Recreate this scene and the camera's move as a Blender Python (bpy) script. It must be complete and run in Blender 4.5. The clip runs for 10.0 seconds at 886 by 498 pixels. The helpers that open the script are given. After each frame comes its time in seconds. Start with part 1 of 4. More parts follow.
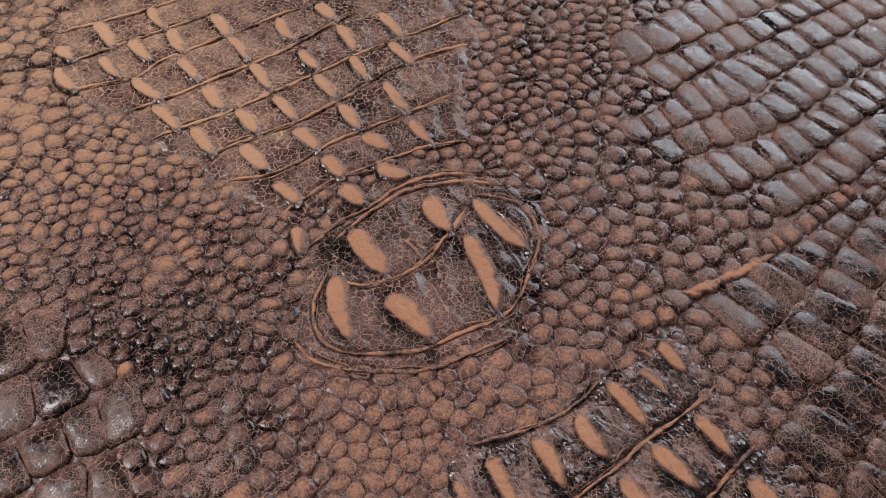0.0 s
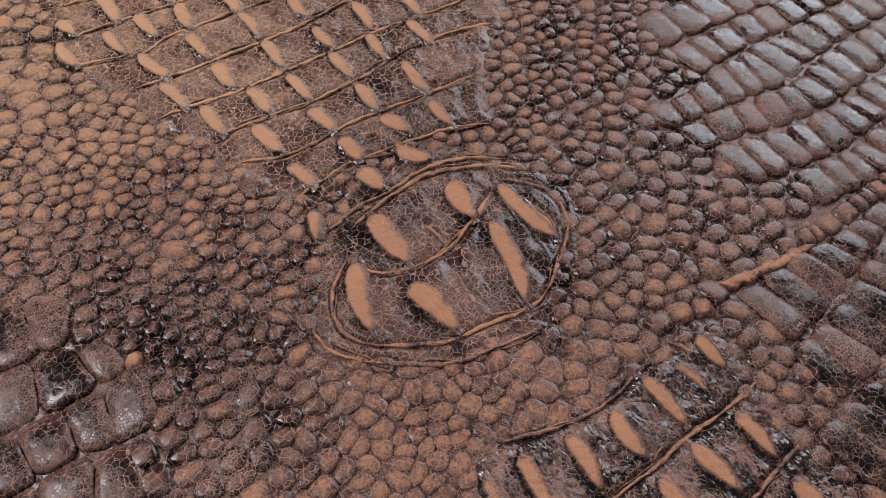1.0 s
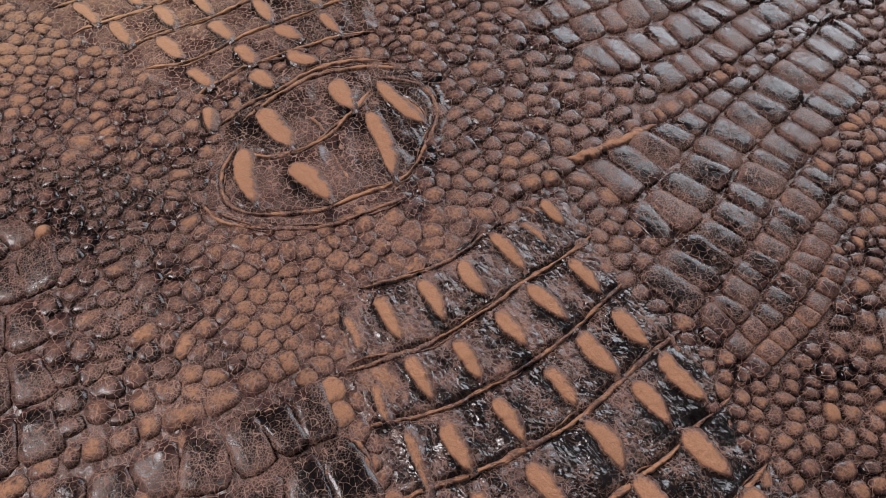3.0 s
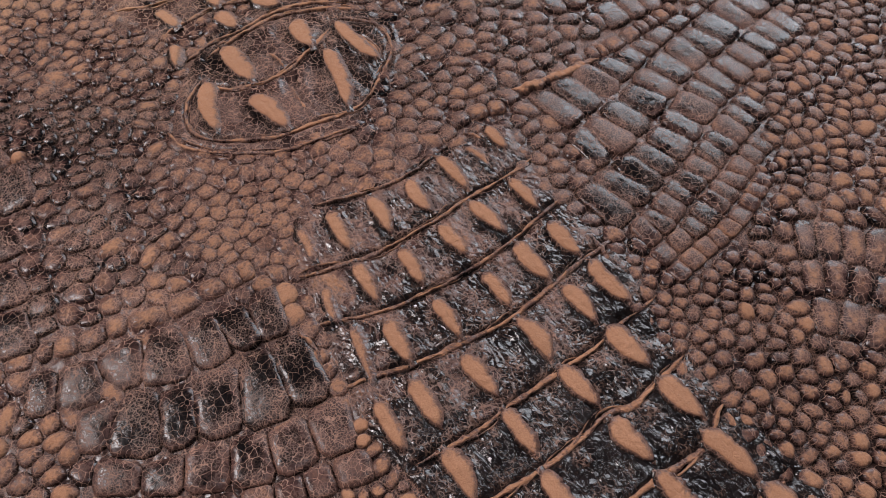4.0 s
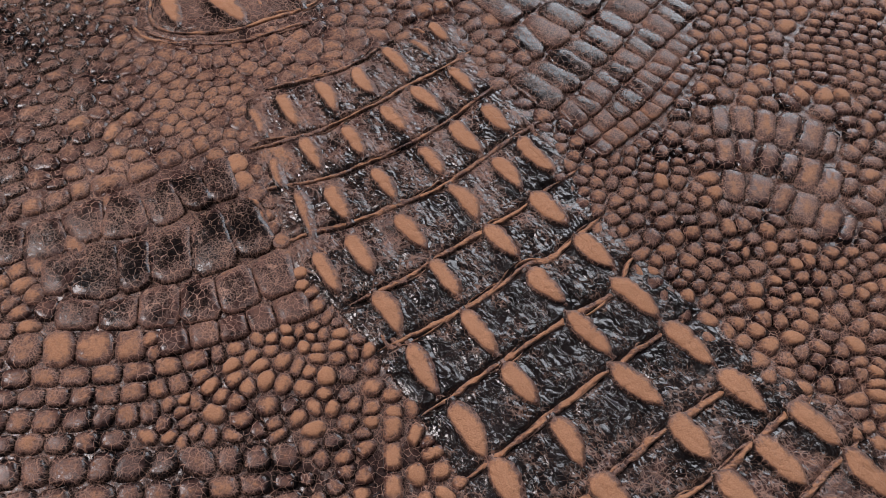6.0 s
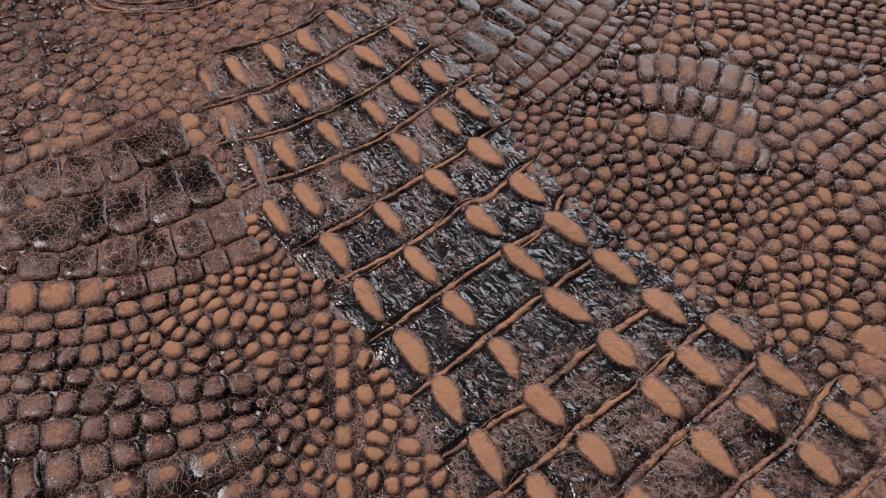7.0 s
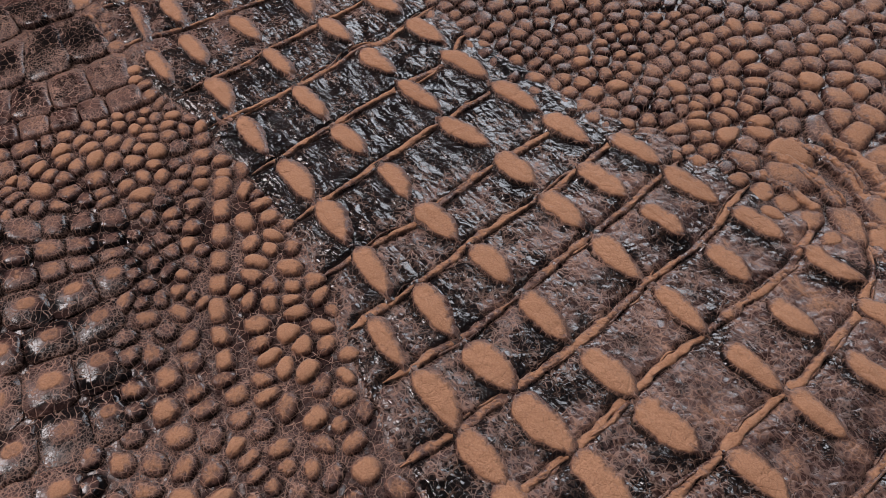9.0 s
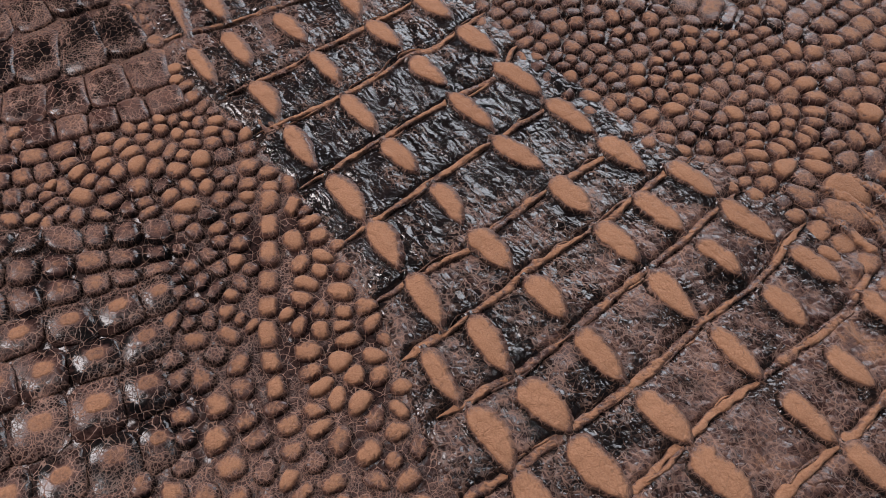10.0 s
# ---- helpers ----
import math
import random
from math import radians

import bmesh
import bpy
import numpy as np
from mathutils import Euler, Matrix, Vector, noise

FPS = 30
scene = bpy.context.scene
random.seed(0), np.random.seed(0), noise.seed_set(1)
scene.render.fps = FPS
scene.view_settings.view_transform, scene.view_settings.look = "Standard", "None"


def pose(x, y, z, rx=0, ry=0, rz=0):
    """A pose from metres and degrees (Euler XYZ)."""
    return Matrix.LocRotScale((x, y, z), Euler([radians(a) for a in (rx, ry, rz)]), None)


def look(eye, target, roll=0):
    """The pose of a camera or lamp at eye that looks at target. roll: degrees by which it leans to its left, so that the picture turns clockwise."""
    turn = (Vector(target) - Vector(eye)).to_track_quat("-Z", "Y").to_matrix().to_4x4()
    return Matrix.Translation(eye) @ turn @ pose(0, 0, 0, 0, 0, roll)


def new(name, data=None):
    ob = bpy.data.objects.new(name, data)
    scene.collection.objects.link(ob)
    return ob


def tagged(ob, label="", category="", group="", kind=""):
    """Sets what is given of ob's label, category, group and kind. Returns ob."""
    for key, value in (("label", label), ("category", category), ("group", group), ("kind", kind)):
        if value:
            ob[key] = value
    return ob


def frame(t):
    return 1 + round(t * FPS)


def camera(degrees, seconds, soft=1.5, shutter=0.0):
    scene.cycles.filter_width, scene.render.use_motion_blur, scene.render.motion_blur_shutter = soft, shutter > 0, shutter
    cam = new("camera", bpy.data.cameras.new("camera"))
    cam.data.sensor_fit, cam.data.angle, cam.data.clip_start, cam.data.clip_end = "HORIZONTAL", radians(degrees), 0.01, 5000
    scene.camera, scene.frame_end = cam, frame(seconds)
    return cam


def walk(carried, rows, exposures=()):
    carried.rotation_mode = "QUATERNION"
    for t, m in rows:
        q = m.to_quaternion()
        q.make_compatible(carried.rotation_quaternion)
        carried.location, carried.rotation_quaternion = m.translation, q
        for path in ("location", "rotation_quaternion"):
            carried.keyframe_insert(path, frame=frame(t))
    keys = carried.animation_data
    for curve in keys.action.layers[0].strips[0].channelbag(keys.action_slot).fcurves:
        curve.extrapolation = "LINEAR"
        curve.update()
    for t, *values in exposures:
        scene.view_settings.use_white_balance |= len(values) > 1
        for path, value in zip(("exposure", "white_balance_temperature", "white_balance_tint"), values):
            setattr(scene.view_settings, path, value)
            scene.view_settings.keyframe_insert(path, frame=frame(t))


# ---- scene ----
cam = camera(66.0, 10.0, soft=0.9)
# seconds, eye in metres, then yaw to the left, pitch up and roll in degrees
ROWS = [
    (0, 0.0006, 0.0038, 0.2311, 2.67, -57.19, 0.93),
    (0.2, -0.0047, 0.0101, 0.2245, 2.15, -57.83, 1.48),
    (0.5, -0.0074, 0.0115, 0.2206, 1.71, -57.90, 2.16),
    (1, -0.0112, 0.0088, 0.2189, 1.71, -57.90, 2.25),
    (1.5, -0.0095, 0.0025, 0.2208, 1.97, -58.06, 2.06),
    (2, 0.0002, -0.0095, 0.2221, 2.15, -57.86, 1.76),
    (2.5, 0.0193, -0.0271, 0.2243, 1.55, -58.25, 1.35),
    (2.7, 0.0270, -0.0330, 0.2248, 1.12, -58.75, 1.55),
    (3, 0.0384, -0.0419, 0.2250, 0.51, -59.18, 1.63),
    (4.5, 0.0674, -0.0882, 0.2282, 0.60, -60.52, 1.02),
    (5, 0.0756, -0.0988, 0.2264, 0.26, -60.70, 1.27),
    (6.5, 0.0955, -0.1341, 0.2239, 0.61, -61.70, 1.50),
    (6.7, 0.0996, -0.1378, 0.2267, -1.11, -61.87, 2.03),
    (7, 0.1004, -0.1505, 0.2283, -3.08, -61.45, 2.23),
    (7.3, 0.1141, -0.1622, 0.2236, -4.55, -60.92, 2.66),
    (7.5, 0.1221, -0.1697, 0.2202, -5.53, -61.67, 3.07),
    (8, 0.1365, -0.1817, 0.2115, -7.59, -62.03, 3.63),
    (8.3, 0.1341, -0.1882, 0.2069, -5.55, -61.28, 1.37),
    (8.5, 0.1311, -0.1907, 0.2008, -6.45, -61.16, 2.62),
    (9, 0.1344, -0.2059, 0.1820, -3.83, -58.98, 0.02),
    (9.5, 0.1343, -0.2151, 0.1708, -0.76, -57.72, -2.79),
    (9.7, 0.1302, -0.2081, 0.1770, -2.57, -59.03, -0.59),
    (10, 0.1156, -0.1851, 0.1878, -5.89, -62.16, 4.32),
]


def aim(x, y, z, yaw, pitch, roll):
    return pose(x, y, z, 0, 0, yaw) @ pose(0, 0, 0, 90 + pitch, 0, 0) @ pose(0, 0, 0, 0, 0, roll)


walk(cam, [(t, aim(*row)) for t, *row in ROWS])

# ---- light: a window ahead to the right, a ceiling panel, a warmer lamp to the left ----
world = bpy.data.worlds.new("sky")
world.use_nodes = True
scene.world = world
sky = world.node_tree.nodes.new("ShaderNodeTexSky")
sky.sky_type, sky.sun_disc = "NISHITA", False
sky.sun_elevation, sky.sun_rotation = radians(35), radians(60)
world.node_tree.links.new(sky.outputs[0], world.node_tree.nodes["Background"].inputs[0])
world.node_tree.nodes["Background"].inputs[1].default_value = 0.1
scene.view_settings.exposure = 0.0


def area_lamp(name, at, to, wide, high, power, colour):
    data = bpy.data.lights.new(name, "AREA")
    data.shape, data.size, data.size_y, data.energy, data.color = "RECTANGLE", wide, high, power, colour
    ob = new(name, data)
    ob.matrix_world = look(at, to)
    return ob


area_lamp("window_light", (1.0, 1.93, 1.2), (0.1, 0.1, 0.0), 1.6, 1.4, 49, (0.88, 0.905, 0.98))
area_lamp("ceiling_light", (0.4, -0.45, 2.1), (0.2, 0.0, 0.0), 0.6, 0.3, 6, (0.90, 0.92, 1.0))
area_lamp("side_light", (-0.95, 0.02, 1.15), (-0.05, 0.1, 0.0), 0.5, 0.5, 18, (0.98, 0.89, 0.90))

# ---- materials ----


class Nodes:
    """A few short forms for building a node material."""

    def __init__(self, name):
        self.mat = bpy.data.materials.new(name)
        self.mat.use_nodes = True
        self.tree = self.mat.node_tree
        self.shader = self.tree.nodes["Principled BSDF"]

    def put(self, kind, **settings):
        node = self.tree.nodes.new(kind)
        for key, value in settings.items():
            if key == "operation":
                node.operation = value
            elif key == "feature":
                node.feature = value
            elif key == "dims":
                node.noise_dimensions = value
            elif key == "attribute":
                node.attribute_name = value
            elif key == "mode":
                node.blend_type = value
        return node

    def link(self, a, b):
        self.tree.links.new(a, b)

    def feed(self, socket, value):
        if isinstance(value, (int, float, tuple)):
            socket.default_value = value
        else:
            self.link(value, socket)

    def math(self, operation, a, b=0.0, clamp=False):
        node = self.put("ShaderNodeMath", operation=operation)
        node.use_clamp = clamp
        self.feed(node.inputs[0], a)
        self.feed(node.inputs[1], b)
        return node.outputs[0]

    def noise(self, where, scale, detail=3.0, rough=0.55, distort=0.0):
        node = self.put("ShaderNodeTexNoise")
        self.link(where, node.inputs["Vector"])
        node.inputs["Scale"].default_value = scale
        node.inputs["Detail"].default_value = detail
        node.inputs["Roughness"].default_value = rough
        node.inputs["Distortion"].default_value = distort
        return node

    def cracks(self, where, scale):
        node = self.put("ShaderNodeTexVoronoi", feature="DISTANCE_TO_EDGE")
        self.link(where, node.inputs["Vector"])
        node.inputs["Scale"].default_value = scale
        return node.outputs["Distance"]

    def ramp(self, value, low, high, first=0.0, last=1.0):
        node = self.put("ShaderNodeMapRange")
        self.link(value, node.inputs[0])
        for n, v in zip((1, 2, 3, 4), (low, high, first, last)):
            self.feed(node.inputs[n], v)
        return node.outputs[0]

    def mix(self, factor, a, b):
        node = self.put("ShaderNodeMixRGB")
        self.feed(node.inputs[0], factor)
        for n, v in ((1, a), (2, b)):
            self.feed(node.inputs[n], (*v, 1.0) if isinstance(v, tuple) else v)
        return node.outputs[0]

    def mapped(self, where, turn=0.0, stretch=(1, 1, 1)):
        node = self.put("ShaderNodeMapping")
        self.link(where, node.inputs[0])
        node.inputs["Rotation"].default_value = (0, 0, radians(turn))
        node.inputs["Scale"].default_value = stretch
        return node.outputs[0]

    def warped(self, where, scale, amount):
        n = self.noise(where, scale, 2.0)
        sub = self.put("ShaderNodeVectorMath", operation="SUBTRACT")
        self.link(n.outputs["Color"], sub.inputs[0])
        sub.inputs[1].default_value = (0.5, 0.5, 0.5)
        mul = self.put("ShaderNodeVectorMath", operation="SCALE")
        self.link(sub.outputs[0], mul.inputs[0])
        mul.inputs["Scale"].default_value = amount
        add = self.put("ShaderNodeVectorMath", operation="ADD")
        self.link(where, add.inputs[0])
        self.link(mul.outputs[0], add.inputs[1])
        return add.outputs[0]

    def bump(self, height, distance, strength=1.0, under=None):
        node = self.put("ShaderNodeBump")
        node.inputs["Distance"].default_value = distance
        node.inputs["Strength"].default_value = strength
        self.link(height, node.inputs["Height"])
        if under is not None:
            self.link(under, node.inputs["Normal"])
        return node.outputs[0]


def leather_material(name):
    """Two-tone pull-up leather: a dark glossy finish, rubbed through to tan suede where 'wear' is high and along fine cracks."""
    n = Nodes(name)
    where = n.put("ShaderNodeNewGeometry").outputs["Position"]
    wear = n.put("ShaderNodeAttribute", attribute="wear").outputs["Fac"]
    fibre = n.put("ShaderNodeAttribute", attribute="fibre").outputs["Fac"]
    fade = n.put("ShaderNodeAttribute", attribute="fade").outputs["Fac"]
    flat = n.mapped(where, stretch=(1, 1, 0.3))
    bent = n.warped(flat, 260, 0.0022)
    fine = n.warped(flat, 900, 0.0006)
    along = n.mapped(n.mapped(n.warped(flat, 160, 0.004), turn=54), stretch=(0.28, 1.3, 1))

    blot = n.noise(flat, 55, 4.0, 0.6).outputs[0]
    grit = n.noise(flat, 1900, 3.0, 0.65).outputs[0]
    speck = n.noise(flat, 420, 4.0, 0.7).outputs[0]
    tint = n.noise(flat, 14, 3.0).outputs[0]
    fuzz = n.noise(flat, 1150, 3.0, 0.7).outputs[0]

    # crack nets: coarse, fine, and drawn out along the back
    coarse = n.cracks(bent, 360)
    small = n.cracks(fine, 980)
    drawn = n.cracks(along, 300)
    wide = n.math("MULTIPLY", n.ramp(speck, 0.34, 0.68, 0.008, 0.054), n.ramp(fibre, 0.12, 0.2, 1.0, 1.7))
    line_a = n.ramp(n.math("DIVIDE", coarse, wide), 0.35, 1.0, 1.0, 0.0)
    line_b = n.math("MULTIPLY", n.ramp(small, 0.02, 0.11, 1.0, 0.0), n.ramp(blot, 0.42, 0.6))
    line_c = n.math("MULTIPLY", n.ramp(drawn, 0.012, 0.065, 1.0, 0.0), n.ramp(speck, 0.42, 0.6))
    plain = n.math("MAXIMUM", line_a, n.math("MULTIPLY", line_b, 0.8))
    across = n.mapped(n.mapped(n.warped(flat, 220, 0.004), turn=-8), stretch=(0.45, 1.25, 1))
    hair = n.math("MULTIPLY", n.ramp(n.cracks(across, 330), 0.010, 0.055, 1.0, 0.0), n.ramp(tint, 0.3, 0.5))
    tangle = n.math("MULTIPLY", n.ramp(n.cracks(n.mapped(fine, turn=25, stretch=(0.6, 1.2, 1)), 800), 0.015, 0.08, 1.0, 0.0), n.ramp(blot, 0.4, 0.6, 0.2, 0.85))
    patch = n.noise(flat, 85, 4.0, 0.6, 0.8).outputs[0]
    bald = n.ramp(patch, 0.40, 0.58, 0.3, 1.0)
    drawn_net = n.math("MULTIPLY", bald, n.math("MAXIMUM", n.math("MAXIMUM", n.math("MULTIPLY", line_a, 0.8), n.math("MULTIPLY", line_c, 0.8)), n.math("MAXIMUM", n.math("MULTIPLY", hair, 0.7), n.math("MULTIPLY", tangle, 0.3))))
    net = n.math("ADD", n.math("MULTIPLY", plain, n.math("SUBTRACT", 1.0, fibre)), n.math("MULTIPLY", drawn_net, fibre))

    # how far the dark finish is rubbed away: dark, then brown, then bare tan
    ragged = n.math("ADD", wear, n.math("MULTIPLY", n.math("SUBTRACT", speck, 0.5), 0.5))
    ragged = n.math("ADD", ragged, n.math("MULTIPLY", n.math("SUBTRACT", blot, 0.5), 0.4))
    ragged = n.math("ADD", ragged, n.math("MULTIPLY", n.math("SUBTRACT", fuzz, 0.5), 0.75))
    hairs = n.math("SUBTRACT", n.noise(along, 900, 2.0, 0.6).outputs[0], 0.5)
    ragged = n.math("ADD", ragged, n.math("MULTIPLY", n.math("MULTIPLY", hairs, fibre), 0.7))
    ragged = n.math("ADD", ragged, n.math("MULTIPLY", n.math("MULTIPLY", n.math("SUBTRACT", patch, 0.5), fibre), 1.9))
    thin = n.ramp(ragged, 0.0, 0.45)
    thinner = n.ramp(ragged, 0.42, 0.78)
    rubbed = n.ramp(ragged, 0.62, 0.95)
    lines = n.math("MULTIPLY", n.math("MULTIPLY", net, n.ramp(fibre, 0.4, 1.0, 1.0, 0.9)), n.math("MAXIMUM", n.ramp(ragged, -0.4, 0.2, 0.06, 1.0), n.ramp(fibre, 0.25, 0.7, 0.4, 0.0)))
    bare = n.math("MAXIMUM", rubbed, lines, clamp=True)
    pale = n.mix(n.ramp(tint, 0.3, 0.7), (0.29, 0.163, 0.118), (0.42, 0.24, 0.175))
    # the stronger light at the upper left is mixed into these colours as a paler tint
    pale = n.mix(fade, pale, (0.55, 0.36, 0.24))

    dark = n.mix(n.ramp(blot, 0.35, 0.65), (0.005, 0.0040, 0.0044), (0.014, 0.0098, 0.0100))
    brown = n.mix(n.ramp(tint, 0.35, 0.65), (0.066, 0.033, 0.029), (0.098, 0.049, 0.041))
    light = n.mix(fade, (0.18, 0.088, 0.058), (0.31, 0.185, 0.108))
    tan = n.mix(n.ramp(tint, 0.35, 0.65), (0.42, 0.209, 0.120), (0.505, 0.258, 0.150))
    tan = n.mix(fade, tan, (0.58, 0.345, 0.200))
    tan = n.mix(n.math("MULTIPLY", n.ramp(grit, 0.35, 0.65, 0.0, 0.62), n.math("SUBTRACT", 1.0, n.math("MULTIPLY", fade, 0.5))), tan, (0.28, 0.128, 0.070))
    tan = n.mix(n.ramp(speck, 0.35, 0.75, 0.0, 0.3), tan, (0.57, 0.292, 0.165))
    nicks = n.math("MULTIPLY", n.math("MAXIMUM", n.ramp(small, 0.015, 0.09, 1.0, 0.0), line_a), n.math("MULTIPLY", n.ramp(speck, 0.42, 0.62, 0.0, 0.5), n.ramp(wear, 0.6, 0.95, 1.0, 0.25)))
    tan = n.mix(nicks, tan, (0.17, 0.078, 0.046))
    worn_skin = n.mix(thinner, n.mix(thin, dark, brown), light)
    n.feed(n.shader.inputs["Base Color"], n.mix(rubbed, n.mix(lines, worn_skin, pale), tan))
    gloss = n.ramp(blot, 0.3, 0.7, 0.14, 0.26)
    gloss = n.math("ADD", n.math("ADD", gloss, n.math("MULTIPLY", thin, 0.12)), n.math("MULTIPLY", fibre, -0.03))
    n.feed(n.shader.inputs["Roughness"], n.math("ADD", gloss, n.math("MULTIPLY", bare, 0.5)))
    n.feed(n.shader.inputs["Specular IOR Level"], n.math("MULTIPLY", n.ramp(bare, 0.0, 1.0, n.ramp(fibre, 0.1, 0.9, 0.33, 0.52), 0.26), n.ramp(thinner, 0.0, 1.0, 1.0, 0.7)))

    n.feed(n.shader.inputs["Sheen Weight"], n.math("MULTIPLY", bare, 0.12))
    n.shader.inputs["Sheen Roughness"].default_value = 0.4

    # fine relief: the crack net, slow rucks, sharp pleats drawn out along the back, and suede nap
    bumped = n.bump(n.math("SUBTRACT", 1.0, net), 0.00016, 0.8)
    ruck = n.noise(flat, 170, 1.5, 0.5).outputs[0]
    bumped = n.bump(ruck, 0.0011, 0.3, bumped)
    pleat = n.math("ABSOLUTE", n.math("SUBTRACT", n.noise(along, 200, 1.2, 0.4, 0.3).outputs[0], 0.5))
    pucker = n.math("ABSOLUTE", n.math("SUBTRACT", n.noise(n.mapped(bent, turn=54, stretch=(0.6, 1, 1)), 190, 1.0, 0.4, 0.4).outputs[0], 0.5))
    bumped = n.bump(n.math("MULTIPLY", n.ramp(pleat, 0.0, 0.24), fibre), 0.00055, 0.9, bumped)
    bumped = n.bump(n.math("MULTIPLY", n.ramp(pucker, 0.0, 0.3), fibre), 0.00075, 0.9, bumped)
    bumped = n.bump(n.math("MULTIPLY", n.math("ADD", grit, speck), bare), 0.00035, 0.8, bumped)
    n.link(bumped, n.shader.inputs["Normal"])
    return n.mat


def wood_material():
    n = Nodes("oiled_table_wood")
    where = n.put("ShaderNodeNewGeometry").outputs["Position"]
    grain = n.noise(n.mapped(where, stretch=(2, 30, 30)), 6, 5.0, 0.6, 0.4).outputs[0]
    n.feed(n.shader.inputs["Base Color"], n.mix(n.ramp(grain, 0.3, 0.7), (0.16, 0.085, 0.04), (0.28, 0.16, 0.08)))
    n.shader.inputs["Roughness"].default_value = 0.5
    n.link(n.bump(grain, 0.0004, 0.4), n.shader.inputs["Normal"])
    return n.mat


def wall_material(name, a, b, rough):
    n = Nodes(name)
    where = n.put("ShaderNodeNewGeometry").outputs["Position"]
    n.feed(n.shader.inputs["Base Color"], n.mix(n.noise(where, 1.5, 5.0).outputs[0], a, b))
    n.shader.inputs["Roughness"].default_value = rough
    n.link(n.bump(n.noise(where, 90, 3.0).outputs[0], 0.001, 0.3), n.shader.inputs["Normal"])
    return n.mat


LEATHER = leather_material("crackled_two_tone_leather")
WOOD = wood_material()
PAINT = wall_material("dark_grey_paint", (0.09, 0.09, 0.095), (0.12, 0.12, 0.125), 0.9)
BOARDS = wall_material("dark_floor", (0.12, 0.09, 0.07), (0.18, 0.14, 0.1), 0.6)

# ---- the room around: plain walls, floor and ceiling, a window opening to the right ----


def box(name, low, high, material, parent=None):
    bm = bmesh.new()
    bmesh.ops.create_cube(bm, size=1.0)
    for v in bm.verts:
        v.co = [(a + b) / 2 + c * (b - a) for a, b, c in zip(low, high, v.co)]
    bmesh.ops.bevel(bm, geom=bm.edges, offset=0.003, segments=1, affect="EDGES")
    mesh = bpy.data.meshes.new(name)
    bm.to_mesh(mesh)
    bm.free()
    mesh.materials.append(material)
    ob = new(name, mesh)
    ob.parent = parent
    return ob


def structure(ob, label, category):
    return tagged(ob, label, category, kind="structure")


structure(box("floor", (-2.5, -2.5, -0.84), (2.3, 2.2, -0.75), BOARDS), "dark wooden floor of the room", "floor")
structure(box("ceiling", (-2.5, -2.5, 2.2), (2.3, 2.2, 2.3), PAINT), "dark grey painted ceiling of the room", "ceiling")
structure(box("wall_west", (-2.5, -2.5, -0.75), (-2.4, 2.2, 2.2), PAINT), "plain dark grey painted wall", "wall")
structure(box("wall_east", (2.2, -2.5, -0.75), (2.3, 2.2, 2.2), PAINT), "plain dark grey painted wall", "wall")
structure(box("wall_south", (-2.4, -2.5, -0.75), (2.2, -2.4, 2.2), PAINT), "plain dark grey painted wall", "wall")
for low, high in (((-2.4, 2.1, -0.75), (0.1, 2.2, 2.2)), ((1.9, 2.1, -0.75), (2.2, 2.2, 2.2)),
                  ((0.1, 2.1, -0.75), (1.9, 2.2, 0.45)), ((0.1, 2.1, 1.95), (1.9, 2.2, 2.2))):
    structure(box("wall_north", low, high, PAINT), "dark grey painted wall beside the window opening", "wall")

table = tagged(new("table"), "plain oiled wooden table under the hide", "table")
box("tabletop", (-0.62, -0.52, -0.0445), (0.72, 0.62, -0.0045), WOOD, table)
for x in (-0.57, 0.6):
    for y in (-0.47, 0.5):
        box("leg", (x, y, -0.75), (x + 0.07, y + 0.07, -0.0445), WOOD, table)

# ---- the hide: plan in millimetres, x to the right and y away from the first eye ----
MM = 0.001
rng = np.random.default_rng(7)


def smooth_curve(points, step=1.5):
    """An even Catmull-Rom line through some plan points."""
    p = np.array(points, float).reshape(-1, 2)
    p = np.vstack([2 * p[0] - p[1], p, 2 * p[-1] - p[-2]])
    out = []
    for a, b, c, d in zip(p, p[1:], p[2:], p[3:]):
        for u in np.linspace(0, 1, 12, endpoint=False):
            out.append(0.5 * (2 * b + (c - a) * u + (2 * a - 5 * b + 4 * c - d) * u ** 2 + (3 * b - a - 3 * c + d) * u ** 3))
    out = np.array(out + [p[-2]])
    far = np.r_[0, np.cumsum(np.hypot(*np.diff(out, axis=0).T))]
    s = np.linspace(0, far[-1], max(4, int(far[-1] / step)))
    return np.stack([np.interp(s, far, out[:, n]) for n in (0, 1)], 1)


def inside(polygon, x, y):
    poly = np.array(polygon, float).reshape(-1, 2)
    hit = np.zeros(np.shape(x), bool)
    for (x1, y1), (x2, y2) in zip(poly, np.roll(poly, -1, 0)):
        cross = ((y1 > y) != (y2 > y)) & (x < (x2 - x1) * (y - y1) / (y2 - y1 + 1e-9) + x1)
        hit ^= cross
    return hit


def blend(anchors, x, y, power=3.0):
    """A field over the plan from a few anchors (x, y, value), weighted by nearness."""
    total, weight = 0.0, 0.0
    for ax, ay, value in anchors:
        w = 1.0 / ((x - ax) ** 2 + (y - ay) ** 2 + 60.0) ** (power / 2)
        total, weight = total + w * value, weight + w
    return total / weight


